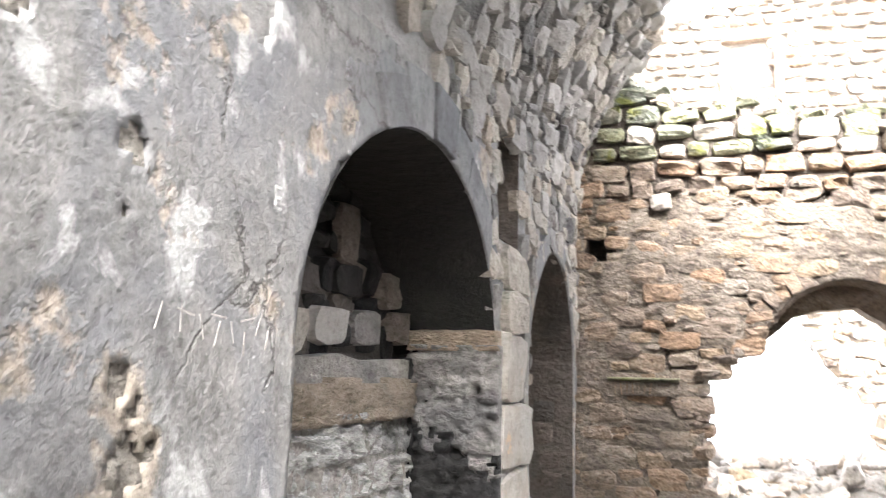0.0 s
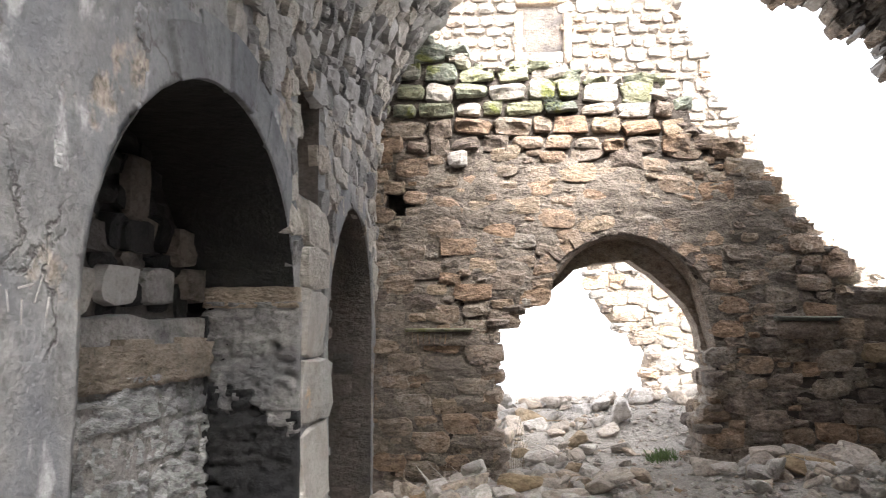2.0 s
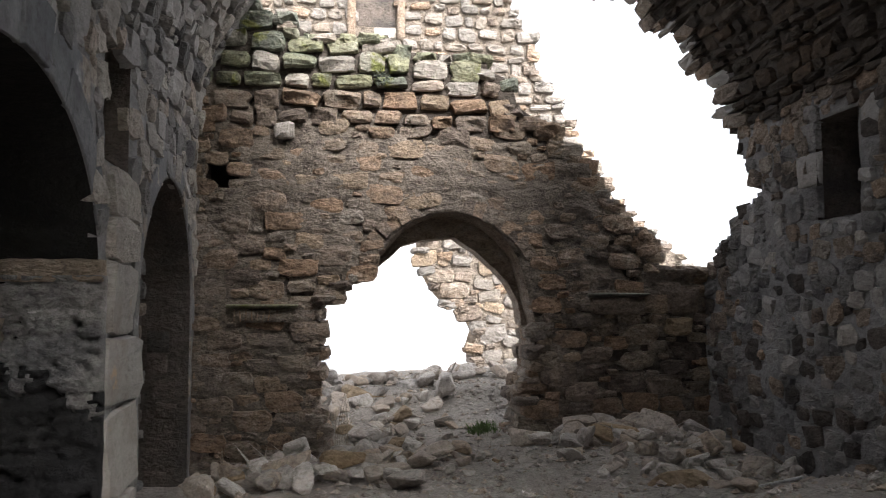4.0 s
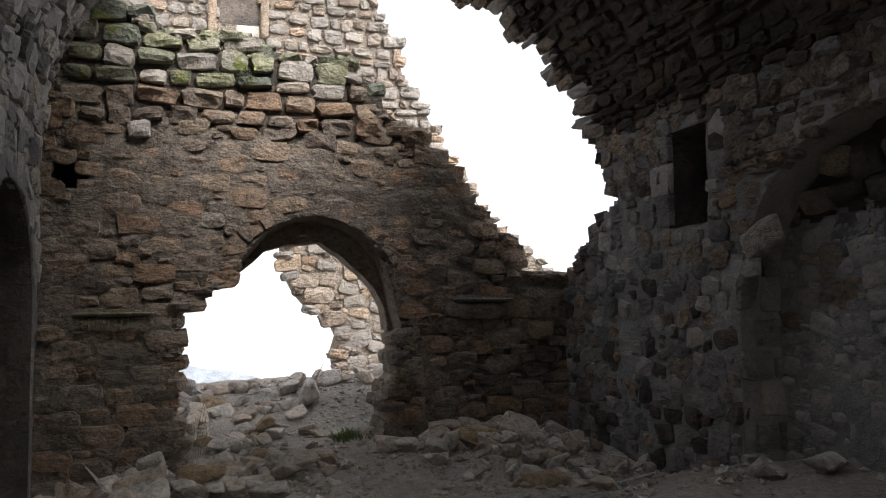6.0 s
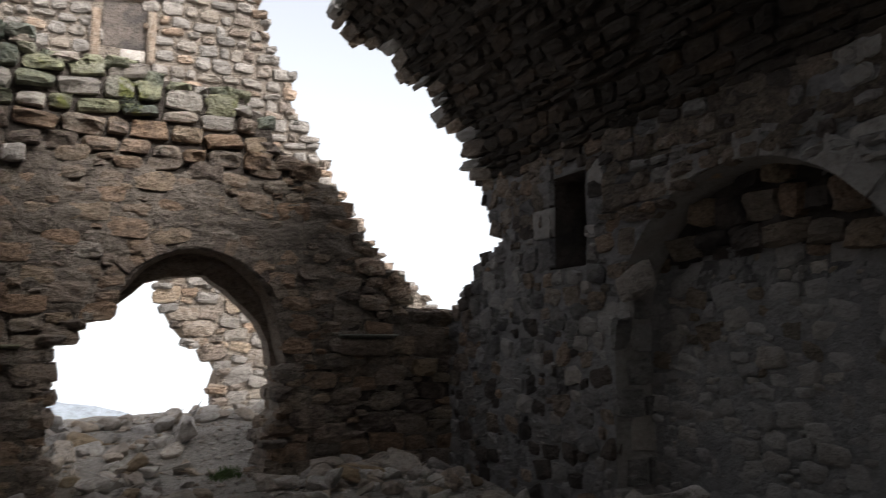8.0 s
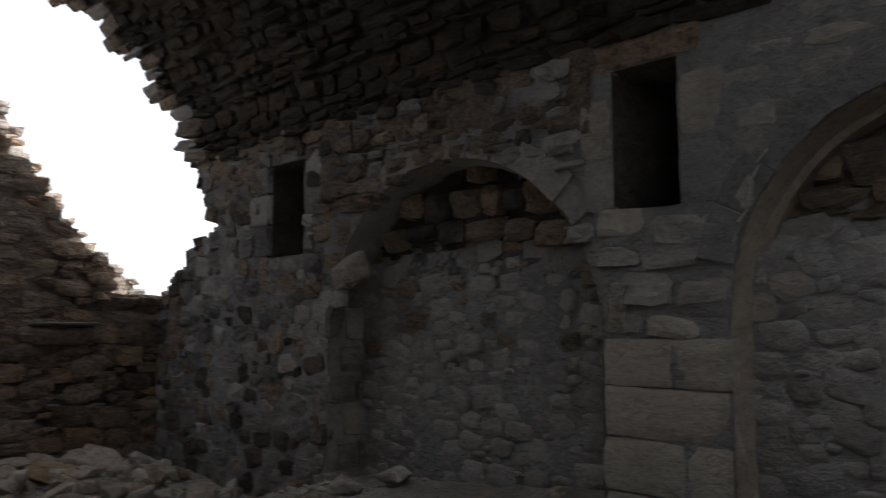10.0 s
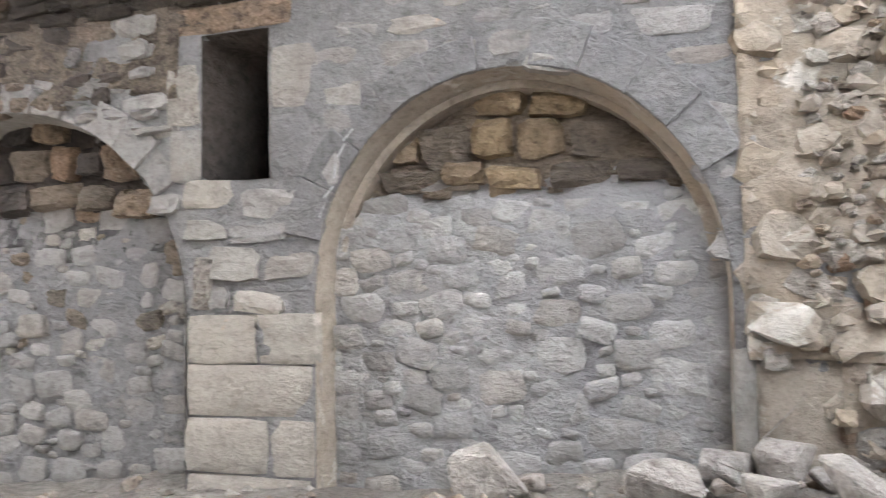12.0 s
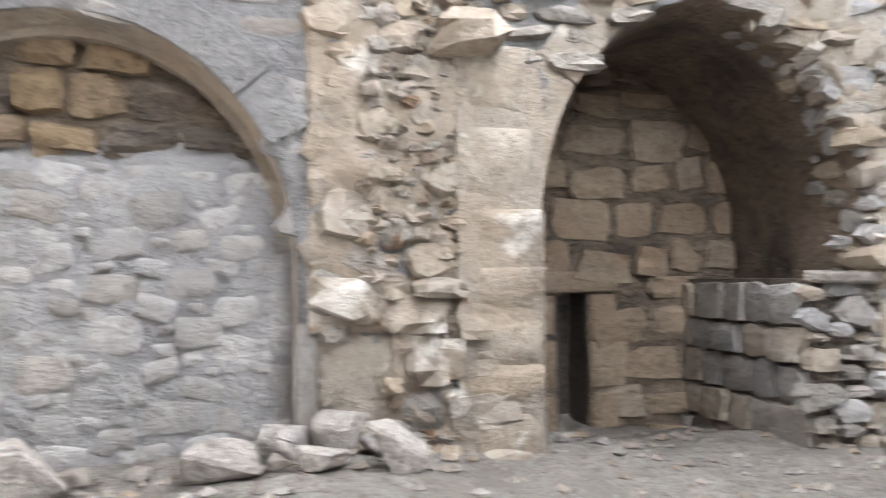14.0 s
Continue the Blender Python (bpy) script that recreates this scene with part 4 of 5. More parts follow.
# slot frames
for u, z, w, h, mat in ((-3.66, 2.74, 0.28, 0.42, ASHLAR), (-3.68, 3.2, 0.3, 0.5, PALE), (-2.78, 2.76, 0.34, 0.5, GREY_MORTAR), (-2.76, 3.26, 0.38, 0.5, ASHLAR), (-3.3, 3.75, 1.1, 0.22, BROWN),
                        (-8.56, 2.66, 0.34, 0.38, STREAKED), (-8.6, 3.04, 0.42, 0.38, INFILL), (-8.55, 3.4, 0.3, 0.34, STREAKED), (-7.45, 3.46, 0.4, 0.36, INFILL)):
    block(wall_right, "slot_block", u, z, w, h, 0.045, mat, 0, "", int(abs(u * 7)) % 6)
# inner order of the second arch, set back under the outer one
ring = [(-1.225 + 1.4 * math.cos(radians(a)), 1.71 + 1.47 * math.sin(radians(a))) for a in range(168, 5, -6)] + [
    (-1.225 + 1.27 * math.cos(radians(a)), 1.71 + 1.36 * math.sin(radians(a))) for a in range(6, 169, 6)]
slab("inner_ring", rough_loop(ring, 0.1, 0.008, 55), [], pose(0, 0.2, 0), 0.3, WARM, kind="", parent=wall_right, label="warm inner arch ring set back")
# jamb of the third niche
slab('jamb_core', box_loop(1.12, 1.66, -0.8, 3.0), [], pose(0, -0.12, 0), 0.3, WARM, kind='', parent=wall_right)
z, k = 0.0, 0
while z < 2.0:
    h = (0.4, 0.36, 0.3, 0.27, 0.33, 0.36)[k % 6]
    block(wall_right, "jamb_block", 1.4 + 0.03 * (k % 2), z + h / 2, 0.56 - 0.1 * (k % 2), h - 0.008, 0.155, WARM, 0, "", k % 6)
    ob = new("jamb_return", stone_mesh("block", (k + 1) % 6, WARM))
    ob.parent = wall_right
    ob.matrix_local = Matrix.Translation((1.67, 0.2, z + h / 2)) @ pose(0, 0, 0, 0, 0, 90) @ Matrix.Diagonal((0.62, 0.02, h - 0.01, 1))
    z += h
    k += 1
block(wall_right, "jamb_block", 1.36, 2.27, 0.5, 0.52, 0.16, WARM, 0, "", 2)
block(wall_right, "jamb_block", 1.34, 2.78, 0.46, 0.46, 0.16, WARM, 0, "", 4)
# corbel stump and the jutting stone of the torn-off pier
for name, u, v, w, h, d, lean, k, label in (("corbel", 0.4, 1.46, 0.5, 0.3, 0.22, 12, 1, "broken corbel of warm limestone"), ("jutting_stone", 1.2, 3.06, 0.46, 0.3, 0.38, -4, 3, "jutting squared stone"),
                                             ("jutting_stone", 1.0, 1.52, 0.42, 0.14, 0.26, 3, 5, "pale ledge stone"), ("jutting_stone", 0.92, 1.1, 0.3, 0.34, 0.22, -6, 6, "")):
    ob = new(name, stone_mesh("rough", k, WARM))
    ob.parent = wall_right
    ob.matrix_local = Matrix.Translation((u, 0, v)) @ pose(0, 0, 0, 0, lean, 0) @ Matrix.Diagonal((w, d, h, 1))
    tagged(ob, label=label)
relief(wall_right, "recess_core", 0.26, 0.76, 0.4, 1.34, 0.05, lambda u, v: True, 0.035, 0.09, WARM, 4.0, 19.0)
block(wall_right, "jamb_strip", 0.2, 0.95, 0.14, 0.8, 0.1, ASHLAR, 0, "", 0)

# ---- courses of stones ----
lay(wall_end, rows_of(-1.9, 5.25, 3.95, 5.6, 0.235, 0.4, lambda u, v: in_end(u, v) and in_end(u, v + 0.05), 101, 0.3, joint=0.02), end_matter, 1, (0.08, 0.16), kind="cut", limit=150)
def clear_end(u, v):
    return in_end(u, v) and not (0.6 < u < 3.0 and v > 1.2 and nearest([end_hole], u, v)[0] < 0.2)


lower = sorted(scatter_of(-1.9, 5.25, -1.0, 4.0, 0.34, clear_end, 102, 0.52), key=lambda q: math.hypot(q[0] - 1.5, q[1] - 1.5))
lay(wall_end, [(u, v, w, h, lean * 0.4) for u, v, w, h, lean in lower], end_matter, 2, (0.05, 0.1), limit=150)
# broken ends of courses along the arch and the sloping top
rnd = random.Random(9)
edge_stones = []
for loop, low in ((end_hole, -0.6), (end_line, 1.6)):
    for u, v in loop:
        if v > low and u > -1.7 and (loop is end_line or u < 0.5 or v < 1.2):
            back = 0.07 if loop is end_line else 0.0
            edge_stones.append((u - back + rnd.uniform(-0.06, 0.06), v - back * 0.6 + rnd.uniform(-0.05, 0.03), rnd.uniform(0.2, 0.4), rnd.uniform(0.13, 0.24), rnd.uniform(-9, 9)))
for depth in (0.05, 0.35, 0.65):
    lay(wall_end, edge_stones, end_matter, 5 + int(depth * 10), (0.14, 0.24), name="edge_stone", limit=80,
        bend=lambda u, v, d=depth: Matrix.Translation((u, d + 0.04, v)))
voussoirs(wall_end, 0.33, 2.79, 1.55, 1.26, 0.2, 0.1, BROWN, 17, 58, a0=38, a1=152, proud=0.07, back=0.4)

lay(wall_far, rows_of(-4, 7.5, -0.6, 9.6, 0.24, 0.36, lambda u, v: in_far(u, v) and v > 4.4, 103, 0.4, joint=0.034), [FARSTONE, FARSTONE, BROWN], 3, (0.08, 0.15), limit=200)
def far_matter(u, v, r):
    """Brown where the wall has broken off, pale on its face."""
    if v > 1.2 and nearest([far_hole], u, v)[0] < 0.42 + 0.15 * noise.noise(Vector((u * 2, v * 2, 1))):
        return r.choice((OCHRE, BROWN))
    return r.choice((FARSTONE, BROWN, OCHRE)) if r.random() < 0.35 else FARSTONE


lay(wall_far, scatter_of(0.5, 5.5, -0.4, 4.4, 0.4, in_far, 104, 0.55, tight=0.88), far_matter, 4, (0.05, 0.12), limit=100, tilt=7)
far_edge = [(u + rnd.uniform(-0.08, 0.08), v + rnd.uniform(-0.06, 0.04), rnd.uniform(0.25, 0.45), rnd.uniform(0.14, 0.24), rnd.uniform(-8, 8)) for u, v in far_line + far_hole if v > 0]
lay(wall_far, far_edge, [FARSTONE, BROWN], 6, (0.2, 0.3), name="edge_stone", limit=0, bend=lambda u, v: Matrix.Translation((u, 0.1, v)))

lay(wall_left, scatter_of(5.2, 11.2, 2.0, TOPL, 0.27, lambda u, v: clear_left(u, v) and not left_plaster(u, v) and not (u > 6.95 and u < 8.1 and v < 2.72), 105, 0.85, tight=0.86), [PALE, PALE, INFILL, STREAKED], 7, (0.035, 0.075), limit=200, tilt=9)
lay(wall_left, rows_of(8.15, 10.9, -0.8, 2.9, 0.24, 0.4, lambda u, v: inside(L2, u, v), 107, 0.3), [DARK_BROWN, STREAKED, BROWN], 12, (0.04, 0.08), limit=60,
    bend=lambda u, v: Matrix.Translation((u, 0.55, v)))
# blackest high up and in the far corner: soot and painted shade together
lay(wall_left, rows_of(3.3, 6.8, 1.45, 3.0, 0.24, 0.34, lambda u, v: inside(L1, u, v), 108, 0.35, joint=0.012), lambda u, v, r: SOOT_SHADE if v > 2.3 or u > 6 else r.choice((DARK_BROWN, DARK_BROWN, SOOT_SHADE)), 13, (0.06, 0.1), limit=40,
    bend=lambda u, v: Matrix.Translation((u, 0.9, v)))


lay(wall_left, rows_of(0.02, 0.55, -0.8, 1.5, 0.3, 0.3, lambda u, v: 0.2 < u < 0.45, 109, 0.2), [DARK_BROWN], 27, (0.03, 0.06), kind='block', name='jamb_stone', limit=40,
    bend=lambda u, v: Matrix.Translation((10.84, u, v)) @ pose(0, 0, 0, 0, 0, -90))


def right_matter(u, v, r):
    if -7.3 < u < -5.8 and 2.2 < v < 3.2:
        return r.choice((BROWN, OCHRE, BROWN))
    if u > 0.3:
        return WARM
    if v > 3.1 and u < -4.2:
        return r.choice((BROWN, DARK_BROWN, BROWN, STREAKED))
    # darker stones at the far end put some of the wall's shade into colour
    if u < -7.2:
        return r.choice((BROWN, INFILL, STREAKED, STREAKED, DARK_BROWN))
    return r.choice((INFILL, ASHLAR, INFILL))


def zone_field(u, v):
    return in_right(u, v) and u < -7.3 and not (-8.82 < u < -7.55 and 2.36 < v < 3.64)


def zone_wall(u, v):
    return in_right(u, v) and -7.3 < u < 0.25 and v > 1.6 and not (-3.8 < u < -2.5 and v < 3.8)


def torn(u, v):
    return in_right(u, v) and not (u < 0.72 and 0.5 < v < 1.28)


lay(wall_right, scatter_of(-11.2, -7.2, -0.6, 3.9, 0.24, zone_field, 111, 0.72), right_matter, 14, (0.04, 0.075), limit=150, tilt=8)
lay(wall_right, rows_of(-7.3, 0.25, 1.6, 5.0, 0.24, 0.42, zone_wall, 112, 0.35, skip=0.1), right_matter, 15, (0.028, 0.055), limit=120)
lay(wall_right, rows_of(-7.2, -3.6, 2.9, 3.9, 0.17, 0.28, lambda u, v: in_right(u, v) and u < -3.9, 113, 0.3, skip=0.3), right_matter, 16, (0.065, 0.1), limit=30)
def between_arches(u, v):
    return in_right(u, v) and nearest([R1, R2], u, v)[0] > 0.17


lay(wall_right, rows_of(-3.6, -2.55, 1.56, 2.48, 0.27, 0.4, between_arches, 117, 0.25, joint=0.012), [INFILL, PIER, ASHLAR], 33, (0.035, 0.06), kind="cut", limit=20)
relief(wall_right, 'torn_core', 0.22, 1.2, 0.0, 4.8, 0.045, torn, 0.07, 0.1, WARM, 4.5, 17.0, [R2])
relief(wall_right, 'torn_face', 3.6, 5.6, 0.0, 4.4, 0.06, in_right, 0.08, 0.16, WARM, 3.0, 18.0, [R3])
# torn rubble core of the pier and the broken wall past the third niche
lay(wall_right, scatter_of(0.3, 1.15, 0.2, 4.6, 0.24, torn, 114, 0.7), [WARM, WARM, WARM, PALE, WARM], 17, (0.06, 0.14), limit=110, tilt=18, kind="rough")
lay(wall_right, scatter_of(0.55, 1.15, 0.2, 4.6, 0.12, torn, 118, 0.65, tight=1.0, tries=5), [WARM, PALE, WARM, OCHRE], 29, (0.1, 0.17), limit=120, tilt=16, kind="rough")
lay(wall_right, rows_of(0.82, 1.3, 0.25, 1.42, 0.3, 0.34, torn, 129, 0.3, joint=0.0), [WARM, WARM, PALE], 32, (0.13, 0.22), kind="cut", limit=30, tilt=7)
lay(wall_right, rows_of(1.2, 4.2, 2.6, 4.6, 0.2, 0.32, in_right, 115, 0.4), [WARM, PALE], 18, (0.05, 0.16), limit=60, kind='rough')
lay(wall_right, scatter_of(3.9, 6.2, 0.0, 4.4, 0.28, in_right, 116, 0.55), [PALE, FILLSTONE, WARM], 19, (0.06, 0.2), limit=60, kind="rough", tilt=12)
def fill_matter(u, v, r):
    if v > 2.4:
        return r.choice((RUSTY, LEDGE, RUSTY)) if u > -3 else r.choice((OCHRE, LEDGE, DARK_BROWN))
    # greyer than the second blocking, again with shade in the stone colour
    if u < -3:
        return r.choice((INFILL, INFILL, INFILL, PALE, LEDGE)) if v > 1.3 else INFILL
    return FILLSTONE if r.random() < 0.8 else INFILL


for owner, loop, u0, u1, s, front in ((fill_one, R1, -7.2, -3.6, 121, 0.0), (fill_two, R2, -2.6, 0.15, 122, FRONT)):
    lay(owner, scatter_of(u0, u1, 0.0, 2.42, 0.24, lambda u, v: inside(loop, u, v), s, 0.62), fill_matter, 20, (0.03, 0.066), limit=150, tilt=6, kind="soft", name="infill_stone", bend=lambda u, v, d=front: Matrix.Translation((u, -d * slope_back(v), v)))
    lay(owner, rows_of(u0, u1, 2.36, 3.3, 0.27, 0.35, lambda u, v: inside(loop, u, v), s + 40, 0.25, joint=0.012), fill_matter, 21, (0.13, 0.2), kind="cut", tilt=6, bend=lambda u, v, d=front: Matrix.Translation((u, -d * slope_back(v), v)))
lay(niche, rows_of(1.5, 4.3, -0.3, 3.6, 0.32, 0.44, lambda u, v: not (2.1 < u < 2.98 and v < 1.6), 123, 0.3), [NICHE_STONE], 22, (0.05, 0.08), kind="cut")
for u, v, w, h in ((2.28, 0.3, 0.26, 0.5), (2.27, 0.8, 0.26, 0.46), (2.28, 1.24, 0.24, 0.36), (2.84, 0.35, 0.26, 0.42), (2.88, 0.8, 0.34, 0.44), (2.84, 1.24, 0.26, 0.38), (2.55, 1.53, 1.0, 0.2)):
    block(niche, "door_stone", u, v, w, h, 0.07, NICHE_STONE, 0, "", int(v * 10) % 6)
def on_soffit(u, v):
    """u is the depth into the niche, v the way up its far jamb and round its arch."""
    a = max(0.0, (v - 1.84) / 1.4)
    return Matrix.Translation((2.885 + 1.215 * math.cos(a), u, min(v, 1.84) + 1.58 * math.sin(a))) @ pose(0, 0, 0, 0, -math.degrees(a), 0) @ pose(0, 0, 0, 0, 0, -90)


lay(wall_right, scatter_of(-0.02, 0.75, 0.2, 3.6, 0.22, lambda u, v: u < 0.4 + 0.3 * noise.noise(Vector((v * 2, 1, 4))), 126, 0.55), [PALE, FILLSTONE, WARM], 28, (0.05, 0.11), kind="rough", limit=60, bend=on_soffit, tilt=14)
# far jamb of the first blocked arch
lay(wall_right, rows_of(-0.02, 0.46, -0.6, 2.0, 0.34, 0.3, lambda u, v: 0.02 < u < 0.44, 127, 0.3, joint=0.012), [STREAKED, INFILL, STREAKED], 30, (0.03, 0.07), kind="cut", name="jamb_stone", limit=40, tilt=7,
    bend=lambda u, v: Matrix.Translation((-7.14, u, v)) @ pose(0, 0, 0, 0, 0, 90))
# broken wall beside the third niche's low jamb
lay(wall_right, scatter_of(3.62, 4.3, 0.0, 1.5, 0.2, lambda u, v: True, 128, 0.6), [PALE, FILLSTONE, WARM], 31, (0.06, 0.13), kind="rough", limit=40, tilt=12,
    bend=lambda u, v: Matrix.Translation((u, 0.05, v)))
# side wall of the deep niche, laid in blocks
side_rnd = random.Random(23)
z = 0.02
for h in (0.34, 0.28, 0.3, 0.26, 0.32):
    x = 0.08
    while x < 1.85:
        w = side_rnd.uniform(0.28, 0.5)
        ob = new("side_block", stone_mesh("cut", side_rnd.randrange(6), side_rnd.choice((ASHLAR, WARM, INFILL))))
        ob.parent = wall_right
        ob.matrix_local = Matrix.Translation((3.64, x + w / 2, z + h / 2)) @ pose(0, 0, 0, 0, 0, -90) @ Matrix.Diagonal((w * 0.98, side_rnd.uniform(0.04, 0.09), h * 1.02, 1))
        x += w
    z += h
slab("jamb_step", box_loop(3.65, 4.15, -1.0, 1.54), [], pose(0, 0.06, 0), 1.84, MORTAR, kind="", parent=wall_right)
block(wall_right, "ledge", 3.86, 1.55, 0.56, 0.09, 0.1, PALE, 2, "broken pale ledge", 3)


# ---- stones of the vaults ----
def on_right(u, v):
    return vault_frame(math.degrees(v / 3.3), -u)


def on_left(u, v):
    return vault_frame(180 - math.degrees(v / 3.3), u)


def right_mask(u, v):
    return keep_right(math.degrees(v / 3.3), -u)


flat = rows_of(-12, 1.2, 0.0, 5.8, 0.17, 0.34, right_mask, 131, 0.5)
# underside stones: the vault's shade is partly in their colour
lay(vault_right, sorted(flat, key=lambda q: q[0]), [SOOT_SHADE_VAULT], 24, (0.04, 0.11), limit=300, bend=on_right)
# flat stones that stick out of the ragged edge
teeth, v = [], 0.12
while v < 4.9:
    a = math.degrees(v / 3.3)
    h = rnd.uniform(0.1, 0.24)
    reach = rnd.uniform(-0.12, 0.12) + (0.18 if rnd.random() < 0.2 else 0)
    teeth.append((-right_edge(a) - reach + 0.18, v, rnd.uniform(0.4, 0.65), h, rnd.uniform(-7, 7)))
    v += h * 0.98
for lift in (0.02, -0.16, -0.32):
    lay(vault_right, [(u + rnd.uniform(-0.1, 0.1), v, w, h, q) for u, v, w, h, q in teeth], [BROWN, INFILL], 25 + int(lift * 50), (0.1, 0.13), name="edge_stone",
        limit=60 if lift > 0 else 0, bend=lambda u, v, d=lift: on_right(u, v) @ Matrix.Translation((0, -d, 0)))
lay(vault_left, scatter_of(-1.2, 11.3, 0.0, 4.4, 0.29, lambda u, v: keep_left(180 - math.degrees(v / 3.3), u), 132, 0.8, tight=0.86), [PALE, INFILL, INFILL, STREAKED], 26, (0.05, 0.1), limit=300, bend=on_left, tilt=11)


# ---- loose stones ----
def rock_shape(seed):
    rnd = random.Random(seed)
    bm = bmesh.new()
    for _ in range(13):
        p = Vector((rnd.gauss(0, 1), rnd.gauss(0, 1), rnd.gauss(0, 1))).normalized()
        p = Vector([math.copysign(abs(c) ** 0.7, c) for c in p])
        bm.verts.new((p.x * 0.5, p.y * 0.42, p.z * 0.32))
    bmesh.ops.convex_hull(bm, input=bm.verts[:])
    bmesh.ops.delete(bm, geom=[v for v in bm.verts if not v.link_faces], context="VERTS")
    bmesh.ops.bevel(bm, geom=bm.edges[:], offset=0.035, segments=1, affect="EDGES")
    bmesh.ops.recalc_face_normals(bm, faces=bm.faces[:])
    me = bpy.data.meshes.new("loose_stone")
    bm.to_mesh(me)
    bm.free()
    return me


ROCKS = {}


def rock(x, y, size, material, seed, label, group, lift=0.0, tilt=25, stretch=(1, 1, 1), name="loose_stone"):
    rnd = random.Random(seed)
    key = (seed % 12, material.name)
    if key not in ROCKS:
        ROCKS[key] = rock_shape(seed % 12)
        ROCKS[key].materials.append(material)
    ob = new(name, ROCKS[key])
    ob.matrix_world = pose(x, y, ground_height(x, y) + 0.16 * size * stretch[2] + lift, rnd.uniform(-tilt, tilt), rnd.uniform(-tilt, tilt), rnd.uniform(0, 360)) @ Matrix.Diagonal(
        (size * stretch[0], size * stretch[1], size * stretch[2], 1))
    return tagged(ob, label, "stone", group)


rnd = random.Random(77)
# heap along the end wall's foot, spill through the arch, mound beside the right jamb
HEAPS = [(-0.9, 10.2, 0.85, 0.6, 74, 0.38), (0.3, 10.4, 0.8, 0.7, 50, 0.36), (0.4, 12.8, 0.8, 1.2, 48, 0.34), (1.1, 11.4, 0.9, 0.9, 18, 0.24), (3.4, 10.6, 0.9, 0.4, 30, 0.4),
         (3.9, 9.4, 0.7, 0.9, 42, 0.34), (1.2, 14.6, 1.7, 0.5, 34, 0.36), (4.9, 8.6, 0.3, 1.2, 12, 0.25), (1.8, 9.4, 1.2, 0.8, 14, 0.18)]
seed = 0
for cx, cy, sx, sy, count, size in HEAPS:
    for _ in range(count):
        x, y = rnd.gauss(cx, sx * 0.75), rnd.gauss(cy, sy * 0.75)
        if not XL + 0.2 < x < XR - 0.15 or (YE - 0.3 < y < YE + 1.1 and not 0.1 < x < 2.4):
            continue
        seed += 1
        far = y > 12
        rock(x, y, size * rnd.uniform(0.5, 1.45), ROCK if rnd.random() < 0.85 else (RUSTY if rnd.random() < 0.4 else WHITE_ROCK), seed,
             "angular fallen stone outside the broken arch" if far else "angular grey-brown fallen stone on the earth floor",
             "rubble outside the arch" if far else "rubble on the floor", stretch=(rnd.uniform(0.9, 1.5), 1, rnd.uniform(0.6, 1.1)), lift=rnd.uniform(0, 0.14) if cy < 10.65 and cx < 1 else rnd.uniform(0, 0.05), tilt=35)
rock(3.75, 8.6, 0.8, RUSTY, 905, "long orange-brown stone slab lying on the rubble", "rubble on the floor", tilt=8, stretch=(1.2, 0.5, 0.5), name="stone_slab")
rock(1.75, 13.3, 0.62, ROCK, 906, "upright pale stone block standing outside the arch", "rubble outside the arch", tilt=12, stretch=(0.8, 0.7, 1.5))
rock(3.3, 10.9, 0.7, ROCK, 908, "flat layered grey stone on the mound", "rubble on the floor", lift=0.15, tilt=8, stretch=(1.4, 1, 0.6))
rock(3.55, 10.3, 0.6, RUSTY, 909, "reddish fallen stone on the mound", "rubble on the floor", lift=0.05, tilt=8, stretch=(1.4, 1, 0.7))
# pale stones before the blocked arches
for k, (x, y, s, flat) in enumerate(((4.8, 1.27, 0.54, 1.15), (4.72, 0.26, 0.5, 0.85), (4.98, -0.38, 0.42, 1.2), (4.6, -0.27, 0.3, 0.9), (4.5, -0.63, 0.42, 1.0), (5.02, -0.1, 0.42, 0.9), (4.95, 1.02, 0.26, 0.7),
                                     (4.98, -0.62, 0.3, 0.8), (4.98, 0.12, 0.24, 0.7), (4.95, 5.75, 0.4, 0.8), (4.7, 6.05, 0.42, 0.9), (4.95, 0.7, 0.16, 0.8), (4.7, -0.05, 0.16, 0.8), (4.9, -0.8, 0.22, 0.9), (4.98, 3.9, 0.2, 0.8))):
    rock(x, y, s, WHITE_ROCK if k < 5 else ROCK, 940 + k, "pale broken limestone block on dusty gravel", "fallen blocks before the arches", lift=0.03, tilt=18, stretch=(1, 1, flat))
# fine gravel
gv, gf = [], []
for _ in range(5200):
    zone = rnd.random()
    if zone < 0.5:
        x, y = rnd.uniform(-1.6, 5.1), rnd.uniform(6.0, 11.0)
    elif zone < 0.75:
        x, y = rnd.uniform(-0.2, 3.2), rnd.uniform(11.0, 16)
    else:
        x, y = rnd.uniform(4.0, 6.6), rnd.uniform(-4.2, 6.5)
    if XR - 0.05 < x and not -3.9 < y < -1.8:
        continue
    s = 0.012 + 0.05 * rnd.random() ** 3
    z = ground_height(x, y)
    b = len(gv)
    for q in range(6):
        d = ((1, 0, 0), (-1, 0, 0), (0, 1, 0), (0, -1, 0), (0, 0, 0.7), (0, 0, -0.7))[q]
        gv.append((x + s * (d[0] + rnd.uniform(-0.4, 0.4)), y + s * (d[1] + rnd.uniform(-0.4, 0.4)), z + s * (d[2] + 0.3)))
    for f in ((0, 2, 4), (2, 1, 4), (1, 3, 4), (3, 0, 4), (2, 0, 5), (1, 2, 5), (3, 1, 5), (0, 3, 5)):
        gf.append(tuple(b + q for q in f))
tagged(mesh_part("gravel", gv, gf, ROCK, label="scattered small stones and gravel on the earth"), category="gravel", kind="stuff")

# ---- small things ----
# tuft of grass by the arch
verts, faces = [], []
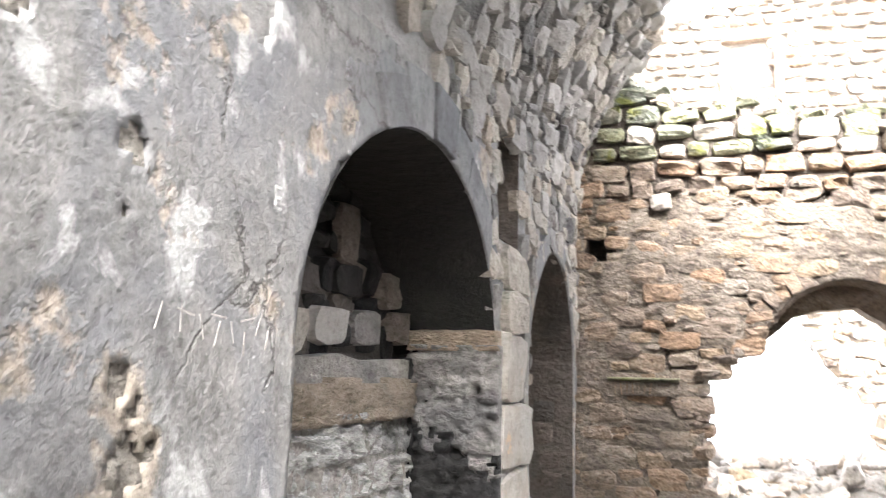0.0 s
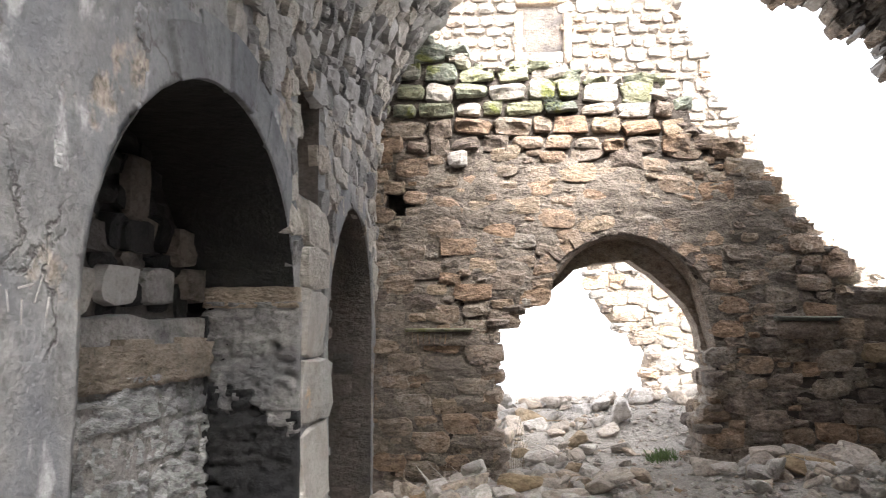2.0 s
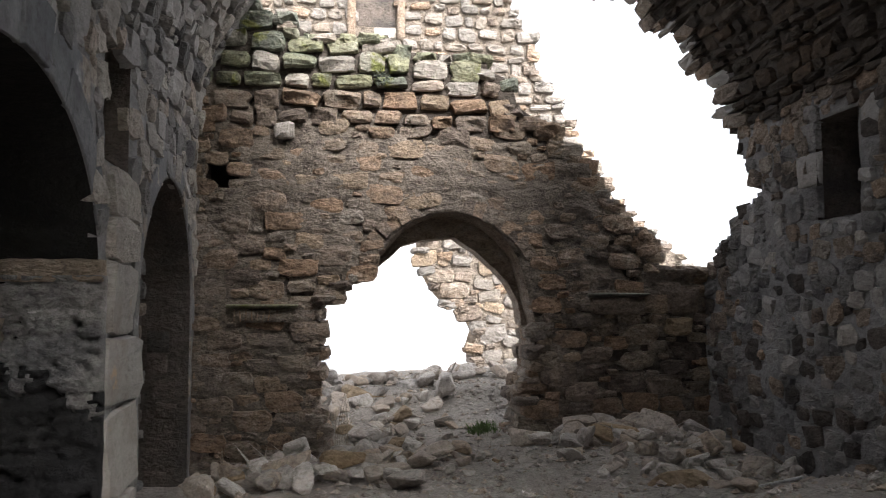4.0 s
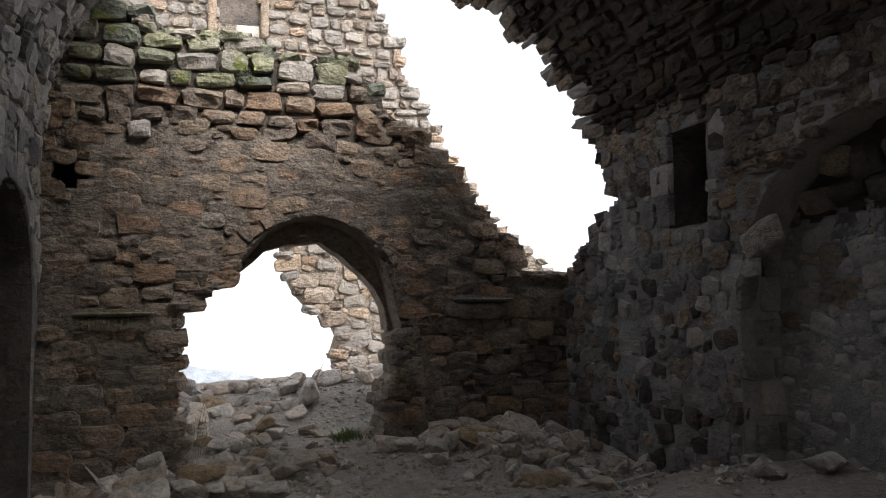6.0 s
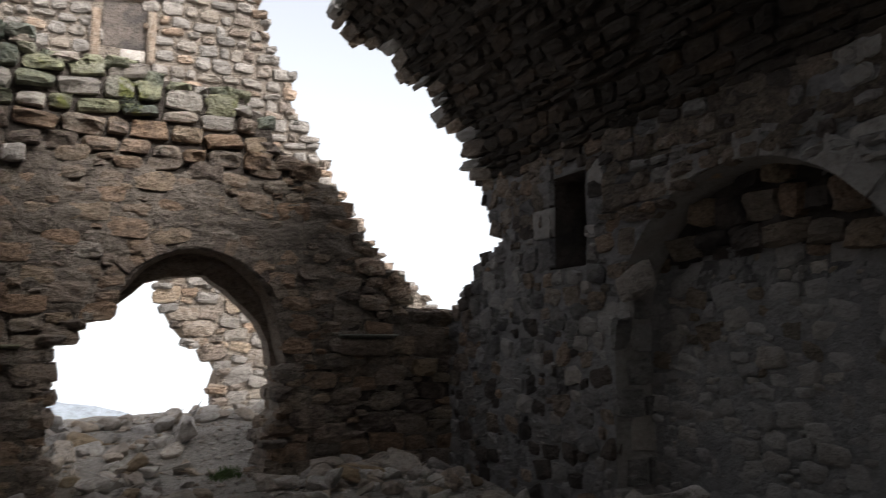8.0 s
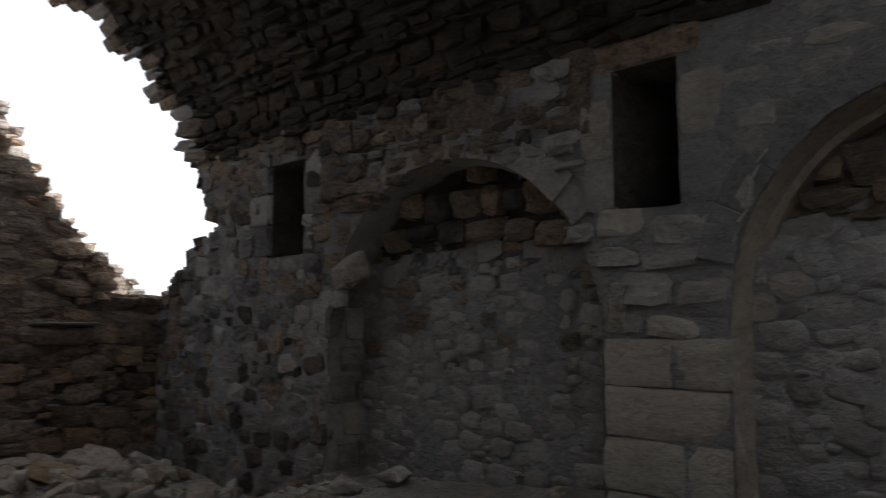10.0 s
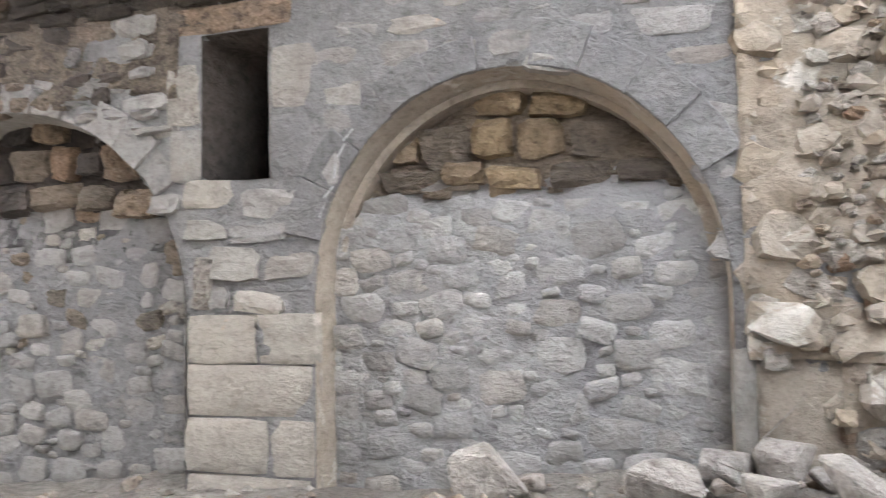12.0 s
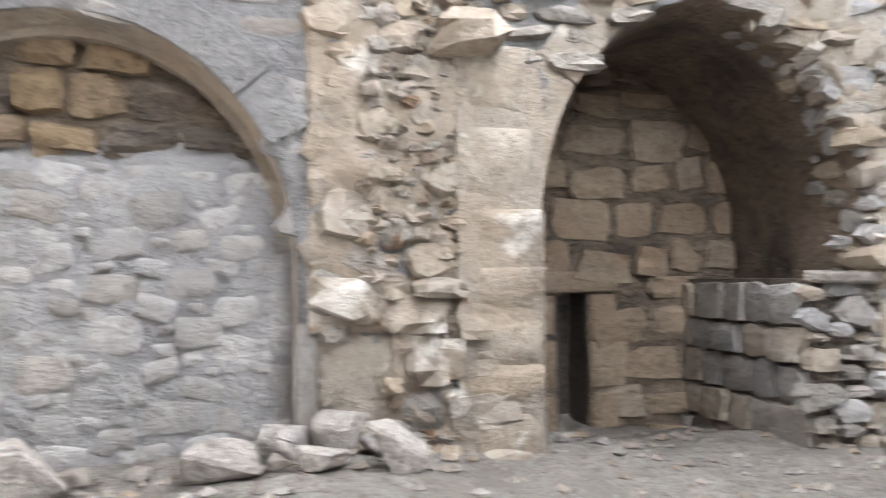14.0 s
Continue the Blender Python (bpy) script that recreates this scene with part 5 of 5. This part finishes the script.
for _ in range(220):
    x, y = rnd.gauss(2.15, 0.11), rnd.gauss(11.9, 0.1)
    z, a, h = ground_height(x, y), rnd.uniform(0, 6.28), rnd.uniform(0.05, 0.15)
    b = len(verts)
    dx, dy, ox, oy = 0.008 * math.cos(a), 0.008 * math.sin(a), rnd.uniform(-0.07, 0.07), rnd.uniform(-0.07, 0.07)
    verts += [(x - dx, y - dy, z - 0.02), (x + dx, y + dy, z - 0.02), (x + dx * 0.7 + ox * 0.4, y + dy * 0.7 + oy * 0.4, z + h * 0.6), (x - dx * 0.7 + ox * 0.4, y - dy * 0.7 + oy * 0.4, z + h * 0.6),
              (x + ox, y + oy, z + h)]
    faces += [(b, b + 1, b + 2, b + 3), (b + 3, b + 2, b + 4)]
tagged(mesh_part("grass_tuft", verts, faces, GRASS, label="small tuft of fresh green grass among stones"), category="grass", kind="stuff")
# dry plant stalks at the left jamb
stalk_mat = stone_material("dry_stalk", [(0.3, 0.25, 0.15), (0.36, 0.3, 0.2)], bump=0.1)
plant = tagged(new("dry_plant"), "dry leafless stalks growing beside the jamb", "plant")
plant.location = (0.12, 11.6, ground_height(0.12, 11.6))
for k in range(7):
    h, ox, oy = rnd.uniform(0.5, 1.0), rnd.uniform(-0.18, 0.2), rnd.uniform(-0.15, 0.15)
    bm = bmesh.new()
    ring = []
    for j in range(5):
        f = j / 4
        c = Vector((ox * f * f + 0.03 * k - 0.1, oy * f * f, h * f))
        ring.append([bm.verts.new(c + Vector((math.cos(q * 2.1), math.sin(q * 2.1), 0)) * (0.007 - 0.005 * f)) for q in range(3)])
    for j in range(4):
        for q in range(3):
            bm.faces.new((ring[j][q], ring[j][(q + 1) % 3], ring[j + 1][(q + 1) % 3], ring[j + 1][q]))
    part("stalk", bm, stalk_mat, plant)
# small round shrub on the wall top's courses
verts, faces = [], []
for _ in range(260):
    p = Vector((rnd.gauss(0, 1), rnd.gauss(0, 1), rnd.gauss(0, 1))).normalized() * rnd.uniform(0.05, 0.13)
    b = len(verts)
    c = p + Vector((0.62, YE - 0.16, 4.62))
    for _k in range(3):
        verts.append(tuple(c + Vector((rnd.uniform(-1, 1), rnd.uniform(-1, 1), rnd.uniform(-1, 1))) * 0.022))
    faces.append((b, b + 1, b + 2))
herb = stone_material("grey_green_herb", [(0.1, 0.12, 0.09), (0.14, 0.16, 0.12)], bump=0.1)
tagged(mesh_part("wall_shrub", verts, faces, herb, label="small grey-green shrub growing from the wall joints"), category="shrub", kind="stuff")
# white pipe end lying by the side wall
bm = bmesh.new()
bmesh.ops.create_cone(bm, cap_ends=True, segments=12, radius1=0.016, radius2=0.016, depth=0.55)
pipe = part("plastic_pipe", bm, METAL, None, "thin white plastic pipe lying in the rubble")
pipe.matrix_world = pose(4.55, 8.1, ground_height(4.55, 8.1) + 0.06, 70, 0, 25)
tagged(pipe, category="pipe")


# ---- chalk marks ----
def letters(name, text, size, place, label):
    cu = bpy.data.curves.new(name, "FONT")
    cu.body, cu.size, cu.extrude = text, size, 0.002
    tmp = bpy.data.objects.new(name, cu)
    scene.collection.objects.link(tmp)
    me = bpy.data.meshes.new_from_object(tmp.evaluated_get(bpy.context.evaluated_depsgraph_get()))
    bpy.data.objects.remove(tmp)
    me.materials.clear()
    me.materials.append(CHALK)
    ob = new(name, me)
    ob.matrix_world = place
    return tagged(ob, label, "graffiti")


wl_m = wall_left.matrix_basis
letters("chalk_letter", "E", 0.15, wl_m @ pose(2.94, -0.078, 2.18, 90, 0, 0), "white chalk letter E on grey plaster")


def bars(name, owner_m, items, label, material=CHALK):
    root = tagged(new(name), label, "graffiti")
    root.matrix_world = owner_m
    for u, v, w, h, lean in items:
        bm = bmesh.new()
        bmesh.ops.create_cube(bm, size=1.0)
        bmesh.ops.transform(bm, matrix=pose(u, 0, v, 0, lean, 0) @ Matrix.Diagonal((w, 0.004, h, 1)), verts=bm.verts[:])
        part("stroke", bm, material, root)


bars("chalk_scrawl", wl_m @ pose(0, -0.066, 0), [(2.3 + 0.1 * k + rnd.uniform(-0.03, 0.03), 1.66 + rnd.uniform(-0.05, 0.05), 0.005, rnd.uniform(0.06, 0.12), rnd.uniform(-25, 25)) for k in range(8)]
     + [(2.42 + 0.2 * k, 1.71, 0.1, 0.007, rnd.uniform(-15, 15)) for k in range(3)], "faint white chalk strokes on grey plaster", INFILL)
ar = wall_right.matrix_basis
bars("carved_scrawl", ar @ pose(0, -0.075, 0), [(-2.52 + 0.05 * k, 2.28 + 0.13 * k + rnd.uniform(-0.02, 0.02), 0.014, 0.11, 35 + rnd.uniform(-35, 35)) for k in range(5)],
     "faint pale strokes scratched on the arch stones")
bars("scratched_letters", wall_end.matrix_basis @ pose(0, -0.155, 0), [(-1.3 + 0.075 * k, 1.4 + rnd.uniform(-0.01, 0.01), 0.014, 0.15, rnd.uniform(-14, 14)) for k in range(8)],
     "pale worn letters scratched into the impost", OCHRE)
